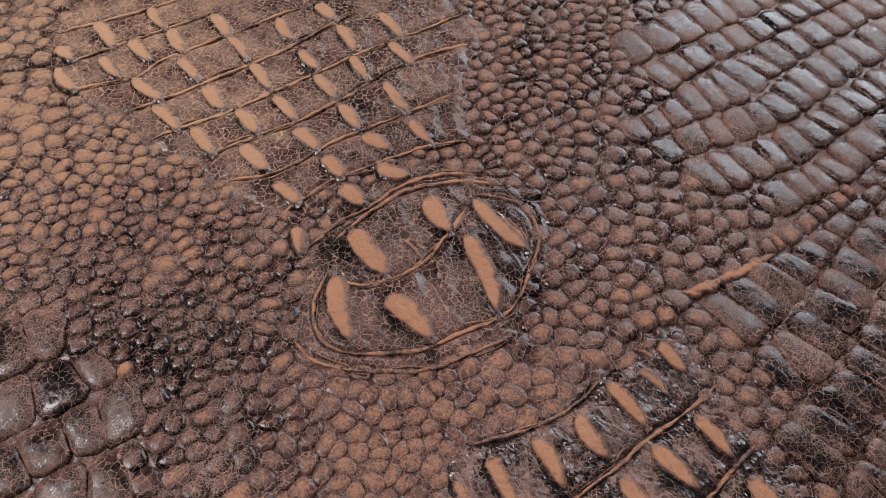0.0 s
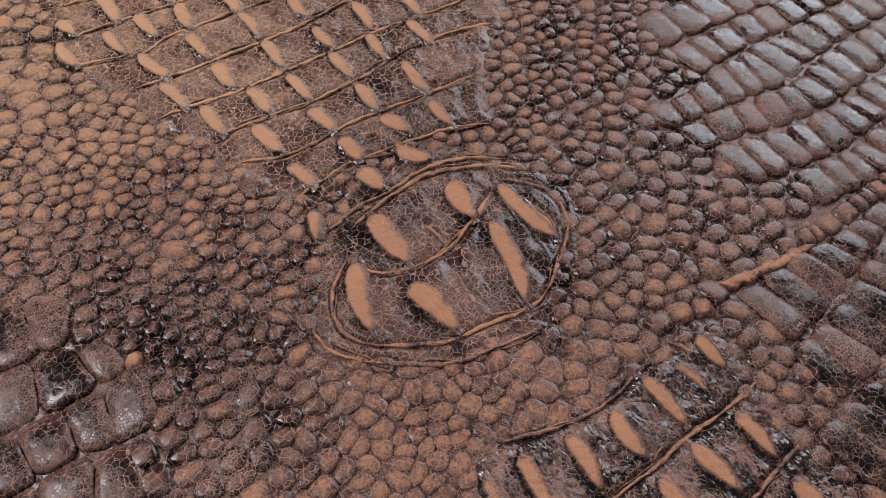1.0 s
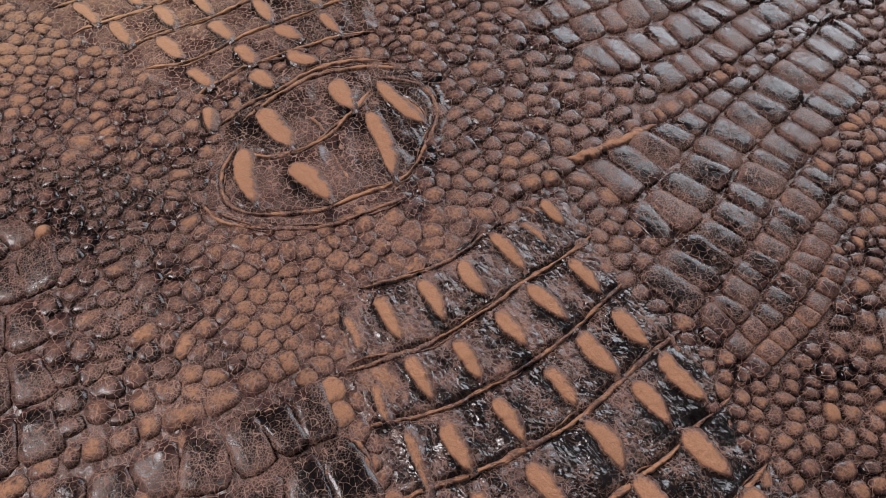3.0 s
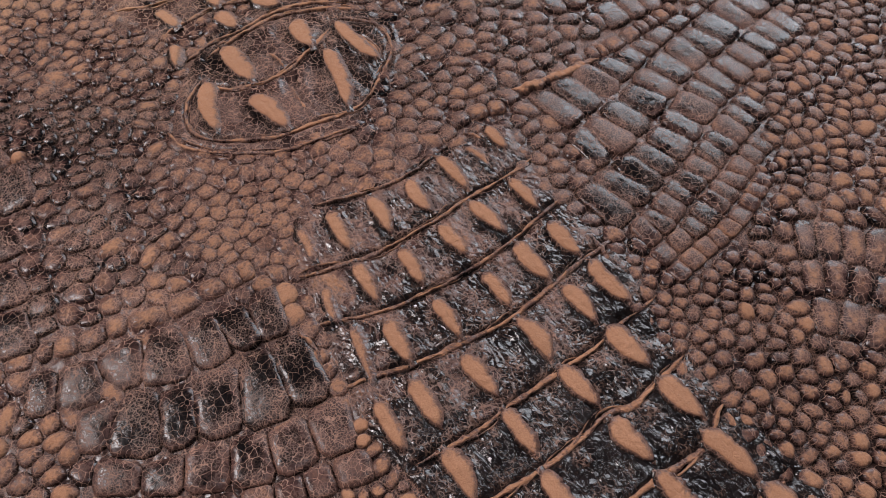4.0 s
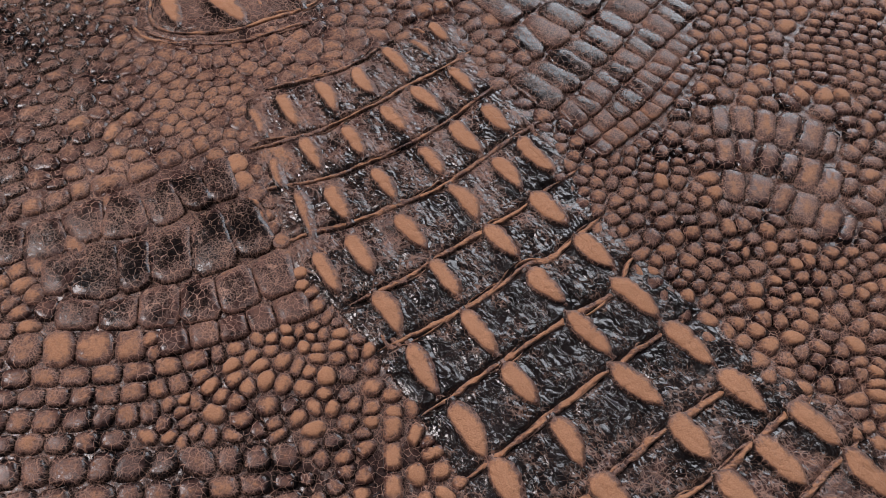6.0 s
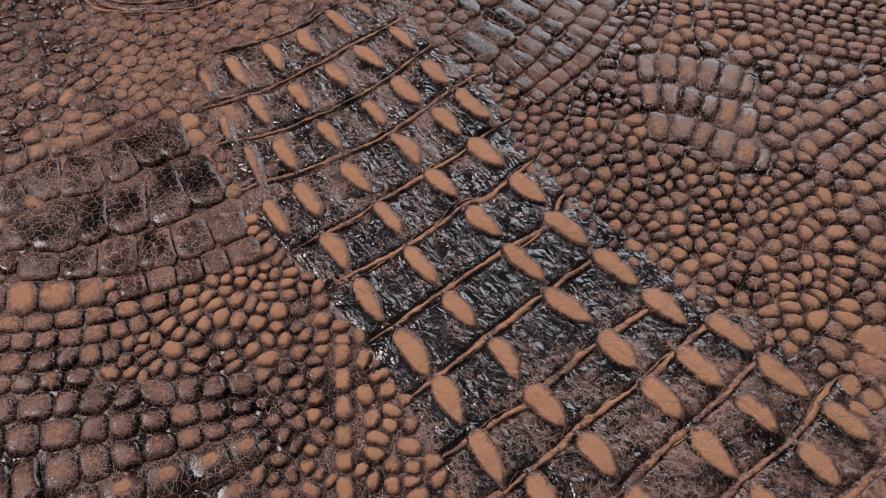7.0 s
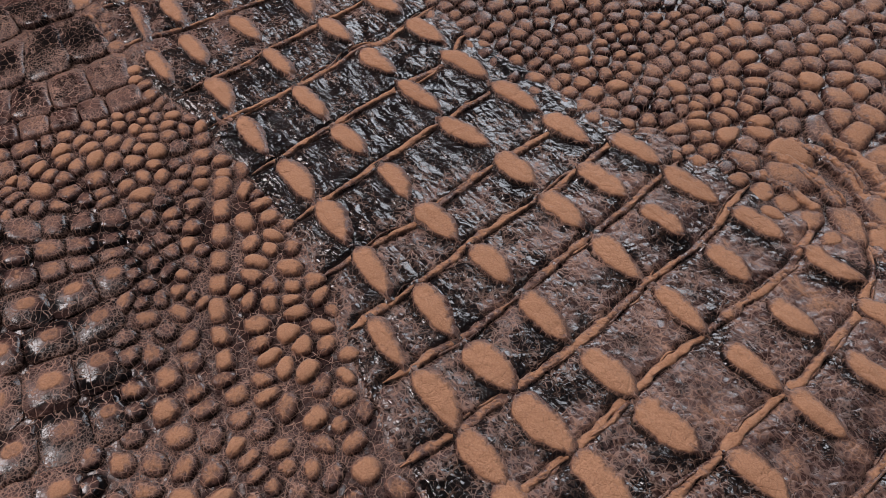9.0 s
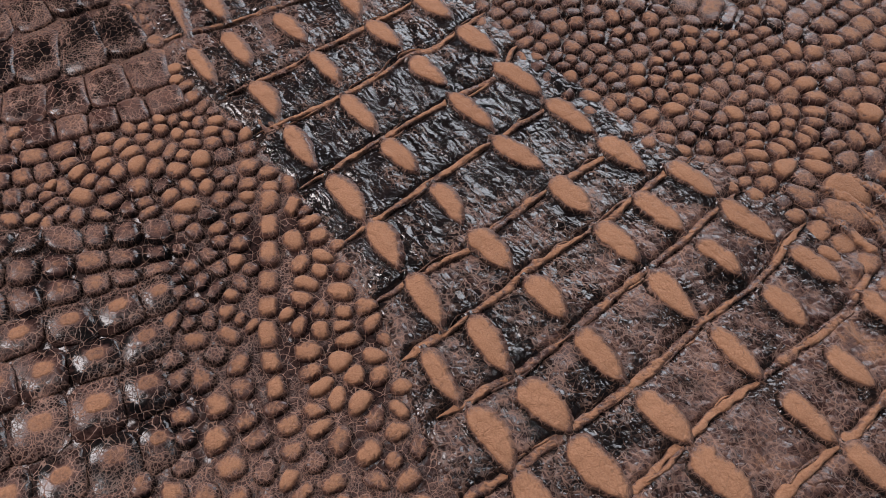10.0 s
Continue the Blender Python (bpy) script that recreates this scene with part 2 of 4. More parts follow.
def lumps(x, y, size, seed=0.0):
    """Cheap smooth noise, about -1 to 1, for whole arrays."""
    a, b = x / size * 2 * math.pi, y / size * 2 * math.pi
    return (np.sin(a + 1.7 * np.sin(0.7 * b + seed) + seed) + np.sin(0.83 * b + 1.9 * np.sin(0.6 * a - seed) + 2 * seed)
            + np.sin(0.61 * (a + b) + 1.3 * np.sin(0.5 * (a - b)) + 3 * seed)) / 3


# scale spacing over the plan
SPACING = [(-112, 136, 9.5), (-85, 47, 13), (-60, 66, 11), (-22, 67, 8), (45, 138, 11), (100, 190, 15), (17, -61, 8.2),
           (104, -77, 8.2), (262, -20, 10.5), (292, -34, 11), (283, 11, 10), (233, 0, 7.0), (199, -4, 7.8), (200, 105, 8.5), (235, 125, 10), (180, 40, 8.5), (228, -35, 8.6), (30, -40, 6.8),
           (-45, -55, 10), (100, -115, 9.2), (45, -85, 8.5), (28, -127, 11), (115, -155, 11), (-205, 230, 14), (-150, 185, 9),
           (10, 255, 10), (80, 165, 12), (215, 62, 15), (232, 42, 16), (258, 80, 8.5), (310, 60, 12), (278, -75, 12)]
# how far the scales are rubbed to tan over the plan
RUBBED = [(-110, 105, 0.26), (-160, 200, 0.8), (-205, 240, 0.74), (-115, 150, 0.62), (-70, 60, 0.4), (-20, 72, 0.78), (25, 95, 0.66),
          (45, 140, 0.5), (100, 185, 0.42), (130, 230, 0.2), (180, 280, 0.3), (10, 255, 0.55), (205, 0, 0.7), (180, 35, 0.62), (215, -20, 0.8),
          (222, 50, 0.4), (190, 80, 0.6), (300, -70, 1.0), (276, -95, 1.0), (232, 92, 0.78), (262, 80, 0.6), (310, 60, 0.5), (280, -30, 0.74), (-40, -60, 0.8), (25, -45, 0.9),
          (20, -85, 0.7), (25, -125, 0.42), (100, -115, 0.94), (105, -80, 0.92), (110, -160, 0.82), (-150, 80, 0.4)]

# how dark the creases between the scales are
CREASED = [(-20, 72, 0.12), (20, 92, 0.2), (-100, 110, 0.44), (-60, 55, 0.34), (45, 135, 0.46), (100, 190, 0.5), (-170, 220, 0.42), (10, 255, 0.5), (150, 260, 0.5),
           (200, 0, 1.0), (0, -60, 0.95), (100, -120, 0.9), (30, -125, 1.0), (222, 48, 0.6), (280, -30, 0.8), (250, 100, 0.7), (-150, 75, 0.7)]
# where the scales stand apart, by so many millimetres
SPARSE = [(92, -118, 0.42), (82, -150, 0.65), (100, -160, 0.6), (25, -45, 0.1), (60, -80, 0.25), (200, 0, 0.2), (250, 60, 0.0), (0, 120, 0.0), (-100, 120, 0.1), (280, -40, 0.1), (0, -70, 0.1)]
# the ridges across the back, in order down the hide
BEAD = smooth_curve([60, 104, 79, 119, 86, 137, 93, 139, 109, 148, 124, 157, 137, 165, 157, 181, 190, 208, 212, 226, 238, 252])
BACK = [
    smooth_curve([8, 74, 21, 78, 31, 82, 43, 89, 53, 100, 62, 108]),
    smooth_curve([-84, 2, -63, 8, -52, 16, -35, 22, -16, 31, -4, 39, 10, 43, 34, 53, 52, 66, 69, 80, 88, 95, 104, 110, 118, 122, 132, 136, 146, 154, 166, 177, 200, 210, 222, 232, 250, 258]),
    smooth_curve([-82, -15, -58, -9, -46, -2, -30, -1, -12, 10, 3, 18, 17, 23, 36, 28, 52, 36, 69, 47, 85, 60, 99, 74, 124, 97, 139, 109, 156, 132, 169, 150, 183, 163, 212, 193, 236, 214, 264, 238]),
]
BACK += [
    smooth_curve([-70, -28, -54, -25, -34, -27, -20, -21, 2, -15, 17, -7, 30, 1, 48, 8, 68, 18, 85, 28, 104, 46, 121, 60, 133, 71, 149, 90, 162, 106, 178, 129, 205, 159, 228, 180, 256, 202]),
    smooth_curve([52, -26, 71, -15, 80, -8, 90, 0, 111, 15, 125, 28, 141, 41, 150, 52]),
    smooth_curve([64, -43, 72, -38, 86, -30, 101, -20, 116, -7, 126, -3, 140, 10, 146, 16]),
    smooth_curve([80, -64, 92, -56, 108, -44, 126, -31, 148, -16, 154, -5, 158, 0]),
]
BACK += [
    smooth_curve([94, -84, 101, -80, 122, -63, 144, -46, 161, -34, 175, -25]),
    smooth_curve([104, -105, 121, -94, 133, -88, 150, -74, 170, -60, 192, -45]),
    smooth_curve([112, -123, 134, -109, 156, -92, 178, -78, 199, -61, 212, -52]),
    smooth_curve([122, -139, 144, -128, 160, -117, 183, -99, 202, -85, 225, -66]),
    smooth_curve([126, -162, 140, -155, 159, -143, 180, -130, 202, -113, 225, -98, 236, -86, 245, -78]),
    smooth_curve([136, -180, 157, -170, 176, -158, 194, -144, 214, -131, 243, -113, 262, -95]),
    smooth_curve([184, -181, 204, -169, 224, -155, 241, -144, 258, -130, 270, -116, 274, -104]),
]
BACK += [
    smooth_curve([206, -204, 232, -185, 250, -171, 263, -160, 276, -148, 289, -133, 294, -120]),
]
LEFT = [BACK[1], BACK[2], BACK[3],
        smooth_curve([-66, -40, -48, -38, -22, -37, 5, -33, 21, -26, 36, -20, 52, -20]),
        smooth_curve([-72, -54, -55, -52, -38, -51, -15, -48, 3, -43, 20, -38, 36, -32, 52, -27])]
UPPER = [
    smooth_curve([-205, 268, -178, 282, -150, 300]),
    smooth_curve([-196, 246, -178, 258, -155, 274, -130, 292]),
    smooth_curve([-186, 229, -170, 235, -157, 241, -149, 253, -127, 269, -115, 278, -90, 297]),
    smooth_curve([-155, 219, -142, 226, -121, 242, -98, 259, -79, 277, -60, 296]),
    smooth_curve([-140, 202, -121, 214, -104, 225, -89, 237, -70, 252, -51, 267, -24, 284, -5, 298]),
    smooth_curve([-113, 191, -106, 199, -89, 210, -75, 219, -57, 235, -44, 249, -23, 264, 0, 276]),
    smooth_curve([-102, 181, -84, 185, -71, 194, -59, 206, -45, 215, -21, 231, -8, 240]),
    smooth_curve([-75, 163, -68, 172, -56, 184, -38, 195, -19, 206, 2, 212]),
]
SHIELD_RING = [-50, 140, -54, 124, -50, 111, -41, 105, -25, 105, -10, 108, 4, 116, 20, 125, 28, 142, 32, 160, 28, 174, 18, 180,
               3, 181, -9, 184, -23, 181, -36, 173, -48, 162, -52, 151]
SHIELD = [
    smooth_curve(SHIELD_RING[:26]),
    smooth_curve([-50, 140, -43, 134, -32, 134, -16, 143, -6, 157, 2, 174]),
    smooth_curve([-52, 152, -40, 166, -28, 178, -14, 185, 2, 188, 18, 187]),
    smooth_curve([-60, 150, -50, 163, -38, 172, -26, 184, -10, 191, 8, 193]),
    smooth_curve([-62, 112, -50, 101, -30, 98, -8, 100, 8, 108, 24, 117]),
    smooth_curve([3, 174, 14, 171, 24, 162, 28, 152]),
]

BACK_FIELD = [8, 76, 0, 66, 4, 48, 10, 34, 24, 8, 36, -16, 54, -33, 70, -52, 86, -73, 98, -92, 108, -111, 114, -132, 122, -150,
              132, -168, 148, -200, 175, -230, 300, -200, 290, -140, 279, -104, 266, -98, 250, -84, 236, -70, 218, -54, 197, -42,
              182, -26, 164, -8, 150, 10, 138, 28, 131, 55, 113, 72, 98, 92, 90, 110, 84, 122, 72, 113, 53, 102, 40, 90, 21, 80]
UPPER_FIELD = [-210, 262, -190, 232, -158, 214, -140, 200, -116, 190, -102, 179, -80, 168, -62, 170, -52, 186, -30, 200, 0, 212, -2, 245,
               6, 285, -20, 330, -130, 340, -200, 300]
SHIELD_FIELD = [-58, 142, -58, 122, -54, 106, -42, 100, -24, 100, -8, 103, 8, 112, 24, 122, 33, 142, 36, 160, 33, 177, 20, 188,
                2, 194, -20, 198, -40, 182, -54, 166]


def in_fields(x, y):
    return inside(BACK_FIELD, x, y) | inside(UPPER_FIELD, x, y) | inside(SHIELD_FIELD, x, y)


def outline(angle):
    """The hide's cut edge: its distance from the middle at an angle."""
    c, s = np.abs(np.cos(angle)) / 385, np.abs(np.sin(angle)) / 330
    return (c ** 3 + s ** 3) ** (-1 / 3) * (1 + 0.02 * np.sin(3 * angle + 1) + 0.015 * np.sin(7 * angle) + 0.006 * np.sin(17 * angle))


MIDDLE = np.array([55.0, 70.0])


def on_hide(x, y, margin=0.0):
    dx, dy = x - MIDDLE[0], y - MIDDLE[1]
    return np.hypot(dx, dy) < outline(np.arctan2(dy, dx)) - margin


def swell(x, y):
    """The hide's slow rise and fall, in millimetres."""
    return 0.9 * lumps(x, y, 230, 0.4) + 0.5 * lumps(x, y, 90, 1.3)


# ---- keels: head x, y, tail x, y and width, row by row down the hide ----
KEELS = []  # head x, y, tail x, y, width, height, wear


def keel_row(*keels, high=1.9, worn=1.0):
    for x1, y1, x2, y2, w in keels:
        w, faint = w * (0.86 if high < 1.2 else 0.92), w < 5.1 and high > 1.7
        KEELS.append((x1, y1, x2, y2, w, 0.9 if faint else high, 0.8 * worn if faint else worn))


keel_row((3, 62, 10, 48, 3.8), (14, 70, 24, 53, 5.2), (29, 77, 39, 61, 5.5), (44, 86, 54, 72, 6.0), (55, 99, 68, 84, 5.8), (67, 105, 77, 96, 2.9), (76, 116, 84, 105, 5.2))
keel_row((16, 37, 22, 23, 3.5), (26, 47, 36, 32, 5.7), (43, 54, 52, 40, 5.5), (57, 65, 68, 53, 5.6), (69, 77, 83, 64, 6.2), (85, 89, 96, 75, 5.6))
keel_row((27, 22, 36, 2, 3.8), (39, 24, 49, 9, 5.8), (56, 33, 66, 19, 5.6), (74, 45, 84, 32, 5.6), (87, 59, 99, 44, 6.6), (100, 69, 111, 55, 6.6))
keel_row((38, -6, 48, -21, 5.2), (49, 2, 60, -13, 6.2), (67, 12, 79, -2, 6.3), (87, 27, 98, 12, 6.2), (104, 41, 115, 27, 6.4), (115, 52, 128, 36, 6.8))
keel_row((61, -21, 71, -36, 6.4), (81, -7, 91, -21, 6.4), (101, 9, 113, -4, 6.8), (119, 25, 132, 11, 7.8))
keel_row((75, -40, 85, -57, 6.7), (93, -27, 104, -42, 6.4), (117, -9, 129, -22, 7.0), (135, 6, 148, -7, 7.8))
keel_row((90, -60, 101, -77, 7.4), (107, -46, 118, -59, 7.0), (130, -26, 144, -41, 7.4), (147, -12, 162, -26, 7.6))
keel_row((103, -78, 112, -94, 7.8), (123, -64, 132, -79, 6.6), (144, -45, 160, -58, 7.6), (164, -29, 179, -43, 7.6))
keel_row((115, -96, 124, -113, 7.6), (134, -82, 146, -95, 8.2), (162, -62, 173, -75, 8.2), (180, -46, 194, -59, 8.2))
keel_row((119, -120, 128, -135, 5.8), (133, -110, 143, -127, 7.4), (150, -98, 161, -111, 8.4), (174, -80, 186, -93, 7.8), (189, -68, 202, -82, 7.8), (201, -57, 216, -69, 7.2))
keel_row((131, -137, 141, -154, 8.1), (146, -130, 158, -144, 9.6), (164, -115, 175, -130, 8.4), (189, -96, 200, -112, 8.2), (206, -86, 217, -98, 7.1), (217, -71, 231, -86, 8.0))
keel_row((142, -155, 153, -169, 8.0), (158, -146, 172, -162, 9.2), (179, -134, 191, -148, 8.0), (204, -115, 215, -131, 7.2), (223, -102, 233, -115, 7.6), (235, -89, 248, -101, 7.6))
keel_row((150, -169, 162, -183, 8.4), (172, -162, 184, -176, 8.8), (191, -150, 204, -164, 9.2), (219, -135, 231, -149, 6.8), (236, -122, 247, -134, 7.1), (253, -105, 267, -117, 7.4))
keel_row((211, -165, 223, -179, 8.0), (233, -150, 244, -163, 6.8), (252, -140, 264, -152, 7.0), (262, -124, 273, -136, 7.6))
# the upper back
keel_row((-166, 289, -154, 274, 5.2), (-151, 274, -141, 258, 6.4), (-133, 287, -121, 271, 6.8), (-121, 270, -109, 255, 4.6), (-99, 286, -88, 271, 5.4), (-81, 299, -70, 287, 7.0), high=1.15, worn=1.0)
keel_row((-68, 283, -57, 266, 5.8), (-48, 294, -35, 277, 5.4), (-41, 272, -28, 257, 5.0), (-58, 261, -48, 247, 5.3), (-84, 264, -73, 251, 5.5), (-106, 252, -93, 236, 5.2), high=1.15, worn=1.0)
keel_row((-141, 253, -128, 239, 6.3), (-189, 275, -175, 259, 7.0), (-168, 264, -155, 251, 6.8), (-179, 251, -166, 238, 5.4), (-159, 238, -142, 225, 5.6), (-124, 236, -112, 222, 6.6), high=1.15, worn=1.0)
keel_row((-90, 232, -78, 218, 5.2), (-74, 247, -62, 233, 5.2), (-40, 245, -28, 227, 5.5), (-59, 229, -49, 214, 6.1), (-106, 222, -93, 208, 6.3), (-144, 221, -129, 207, 5.7), high=1.15, worn=1.0)
keel_row((-123, 209, -110, 194, 5.5), (-77, 212, -65, 200, 6.4), (-99, 200, -84, 187, 7.3), (-46, 211, -33, 203, 7.0), (-62, 197, -52, 185, 6.9), (-26, 221, -15, 208, 5.0), high=1.15, worn=1.0)
keel_row((-80, 181, -68, 170, 6.4), (-38, 193, -23, 189, 7.0), (-52, 180, -40, 172, 8.3), (-202, 256, -191, 248, 6.5), (-197, 242, -184, 228, 5.6), high=1.15, worn=1.0)
# the shield
keel_row((-44, 158, -28, 138, 9.1), (-14, 178, -4, 160, 9.0), (5, 177, 27, 154, 6.3), (2, 159, 16, 125, 7.0), (-48, 136, -38, 109, 7.6), (-26, 129, -8, 112, 9.2), (-67, 158, -63, 145, 4.1), high=1.6)


# ---- the sheet ----
def near_curve(curves, x, y, reach):
    """The least distance from a grid of plan points to some lines, up to reach."""
    least = np.full(x.shape, reach, float)
    xs, ys = x[0], y[:, 0]
    for line in curves:
        for p in line:
            a, b = np.searchsorted(xs, (p[0] - reach, p[0] + reach))
            c, d = np.searchsorted(ys, (p[1] - reach, p[1] + reach))
            if b > a and d > c:
                least[c:d, a:b] = np.minimum(least[c:d, a:b], np.hypot(x[c:d, a:b] - p[0], y[c:d, a:b] - p[1]))
    return least


# how far the brighter light at the upper left is painted into the colour
LIT_PALE = [(-190, 260, 1.0), (-140, 240, 0.85), (-100, 230, 0.8), (-190, 190, 0.6), (-60, 250, 0.55), (-130, 150, 0.12), (-30, 200, 0.1), (0, 120, 0.0),
         (60, 250, 0.05), (150, 200, 0.0), (-140, 80, 0.0), (100, 0, 0.0), (200, -100, 0.1), (0, -80, 0.0)]


def set_fields(mesh, wear, fibre):
    where = np.empty(len(mesh.vertices) * 3, np.float32)
    mesh.vertices.foreach_get("co", where)
    fade = blend(LIT_PALE, where[::3] / MM, where[1::3] / MM)
    for name, values in (("wear", wear), ("fibre", fibre), ("fade", fade)):
        mesh.attributes.new(name, "FLOAT", "POINT").data.foreach_set("value", np.asarray(values, np.float32))


def mesh_object(name, verts, faces, wear, fibre, parent, label="", kind=""):
    mesh = bpy.data.meshes.new(name)
    mesh.from_pydata(verts, [], faces)
    mesh.polygons.foreach_set("use_smooth", np.ones(len(faces), bool))
    set_fields(mesh, wear, fibre)
    mesh.materials.append(LEATHER)
    ob = new(name, mesh)
    ob.parent = parent
    return tagged(ob, label, kind=kind)


hide = tagged(new("leather_hide"), "dark brown crocodile leather hide with rubbed tan keels, spread flat", "leather hide")


def sheet_height(x, y):
    back, upper, shield = inside(BACK_FIELD, x, y), inside(UPPER_FIELD, x, y), inside(SHIELD_FIELD, x, y)
    field = back | upper | shield
    d = near_curve(BACK + UPPER + SHIELD, x, y, 12.0)
    soft = field.astype(float)
    for _ in range(2):
        for axis in (0, 1):
            soft = sum(np.roll(soft, k, axis) for k in range(-3, 4)) / 7
    z = soft * (1.9 * (1 - np.exp(-(d / 1.7) ** 2)) - 0.7)
    u, v = 0.58 * x - 0.81 * y, 0.81 * x + 0.58 * y
    ruck = lumps(u * 0.3, v, 5.2, 0.7) * 0.16 + lumps(u * 0.5, v, 10.0, 2.2) * 0.5 + lumps(u, v * 0.6, 17.0, 4.2) * 0.45
    return z + soft * ruck - (1 - soft) * (0.6 + 0.35 * blend(CREASED, x, y) - 0.55 * blend(SPARSE, x, y) - 0.22 * lumps(x, y, 4.3, 0.2) - 0.18 * lumps(y, x, 7.1, 1.9)), back, upper, shield, d


def make_sheet():
    def steps(*stretches):
        return np.concatenate([np.arange(a, b, s) for a, b, s in stretches])

    xs, ys = steps((-345, -215, 2.5), (-215, 305, 0.72), (305, 455, 2.5)), steps((-275, -195, 2.5), (-195, 300, 0.72), (300, 415, 2.5))
    x, y = np.meshgrid(xs, ys)
    z, back, upper, shield, d = sheet_height(x, y)
    for x1, y1, x2, y2, w, h, _ in KEELS:
        cx, cy, along = (x1 + x2) / 2, (y1 + y2) / 2, math.hypot(x2 - x1, y2 - y1)
        a, b = np.searchsorted(xs, (cx - 22, cx + 22))
        c, e = np.searchsorted(ys, (cy - 22, cy + 22))
        if b <= a or e <= c:
            continue
        dx, dy = (x2 - x1) / along, (y2 - y1) / along
        px, py = x[c:e, a:b] - cx, y[c:e, a:b] - cy
        s, q = px * dx + py * dy, px * dy - py * dx
        z[c:e, a:b] += 0.25 * h * np.exp(-(s / (0.55 * along)) ** 4 - (q / (0.8 * w)) ** 2)
    z += swell(x, y)
    z = np.where(on_hide(x, y, 2.5), z, -4.3)
    keep = on_hide(x, y)
    number = np.full(x.shape, -1)
    number[keep] = np.arange(keep.sum())
    a, b, c, e = number[:-1, :-1], number[:-1, 1:], number[1:, 1:], number[1:, :-1]
    full = (a >= 0) & (b >= 0) & (c >= 0) & (e >= 0)
    faces = np.stack([a[full], b[full], c[full], e[full]], 1)
    verts = np.stack([x[keep], y[keep], z[keep]], 1) * MM
    mesh = bpy.data.meshes.new("sheet")
    mesh.vertices.add(len(verts))
    mesh.vertices.foreach_set("co", verts.ravel())
    mesh.loops.add(faces.size)
    mesh.loops.foreach_set("vertex_index", faces.ravel().astype(np.int32))
    mesh.polygons.add(len(faces))
    mesh.polygons.foreach_set("loop_start", np.arange(0, faces.size, 4, dtype=np.int32))
    mesh.update(calc_edges=True)
    mesh.polygons.foreach_set("use_smooth", np.ones(len(faces), bool))
    tone = blend([(15, 50, 0.42), (30, 20, 0.2), (60, 50, 0.18), (55, 85, 0.2), (90, 85, 0.16), (100, 30, -0.04), (70, 10, 0.0), (120, 40, -0.2), (110, -20, -0.42), (140, -40, -0.42),
                  (90, -40, -0.4), (165, -40, -0.28), (150, -90, 0.1), (150, -130, 0.04), (200, -100, 0.28), (230, -130, 0.34), (255, -115, 0.4), (200, -150, 0.25)], x, y)
    wear = 0.42 - 0.3 * blend(CREASED, x, y) + 0.15 * blend(SPARSE, x, y)
    # the panels' own tone; the last term paints shade into the grooves along the ridges
    wear = np.where(back, tone + 0.03 + 0.2 * lumps(x, y, 42, 0.9) + 0.16 * lumps(y, x, 15, 2.1) - 0.5 * np.exp(-(d / 1.5) ** 2), wear)
    wear = np.where(upper, blend([(-150, 250, 0.52), (-90, 215, 0.46), (-40, 240, 0.24), (-20, 215, 0.12), (-5, 255, 0.3), (-60, 190, 0.3)], x, y) + 0.16 * lumps(x, y, 24, 0.3), wear)
    wear = np.where(shield, blend([(-40, 115, 0.36), (-10, 120, 0.34), (-20, 155, 0.28), (22, 150, -0.25), (-45, 150, 0.0), (8, 140, 0.18)], x, y), wear)
    # a darker band along the steep side of each keel, in three strengths
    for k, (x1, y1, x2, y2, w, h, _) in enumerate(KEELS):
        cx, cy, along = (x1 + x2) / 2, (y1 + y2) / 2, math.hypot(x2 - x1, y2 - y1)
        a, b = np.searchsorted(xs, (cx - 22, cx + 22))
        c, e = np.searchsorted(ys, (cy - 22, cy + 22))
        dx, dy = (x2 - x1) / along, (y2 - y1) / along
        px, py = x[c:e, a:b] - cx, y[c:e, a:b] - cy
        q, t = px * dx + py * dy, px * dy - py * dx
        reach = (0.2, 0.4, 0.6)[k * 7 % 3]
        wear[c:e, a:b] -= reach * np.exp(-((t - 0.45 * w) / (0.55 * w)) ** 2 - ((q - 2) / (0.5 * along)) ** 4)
    fibre = np.where(back, 0.95, np.where(shield, 0.22, np.where(upper, 0.2, 0.1)))
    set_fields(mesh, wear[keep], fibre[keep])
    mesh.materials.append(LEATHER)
    ob = new("sheet", mesh)
    ob.parent = hide
    return tagged(ob, "dark glossy base leather with fine tan cracks")


make_sheet()


# ---- keels and ridges ----
def ground(x, y):
    """The height of the panels between the ridges, for what is set into them."""
    return swell(x, y) + 1.2


def rough_line(n, spacing, depth):
    """Smooth random values along a line, about -1 to 1 times depth, one knot for every so many points."""
    knots = rng.normal(0, 0.6, int(n / spacing) + 4)
    at = np.arange(n) / spacing + 1
    i = at.astype(int)
    f = at - i
    f = f * f * (3 - 2 * f)
    return depth * (knots[i] * (1 - f) + knots[i + 1] * f)


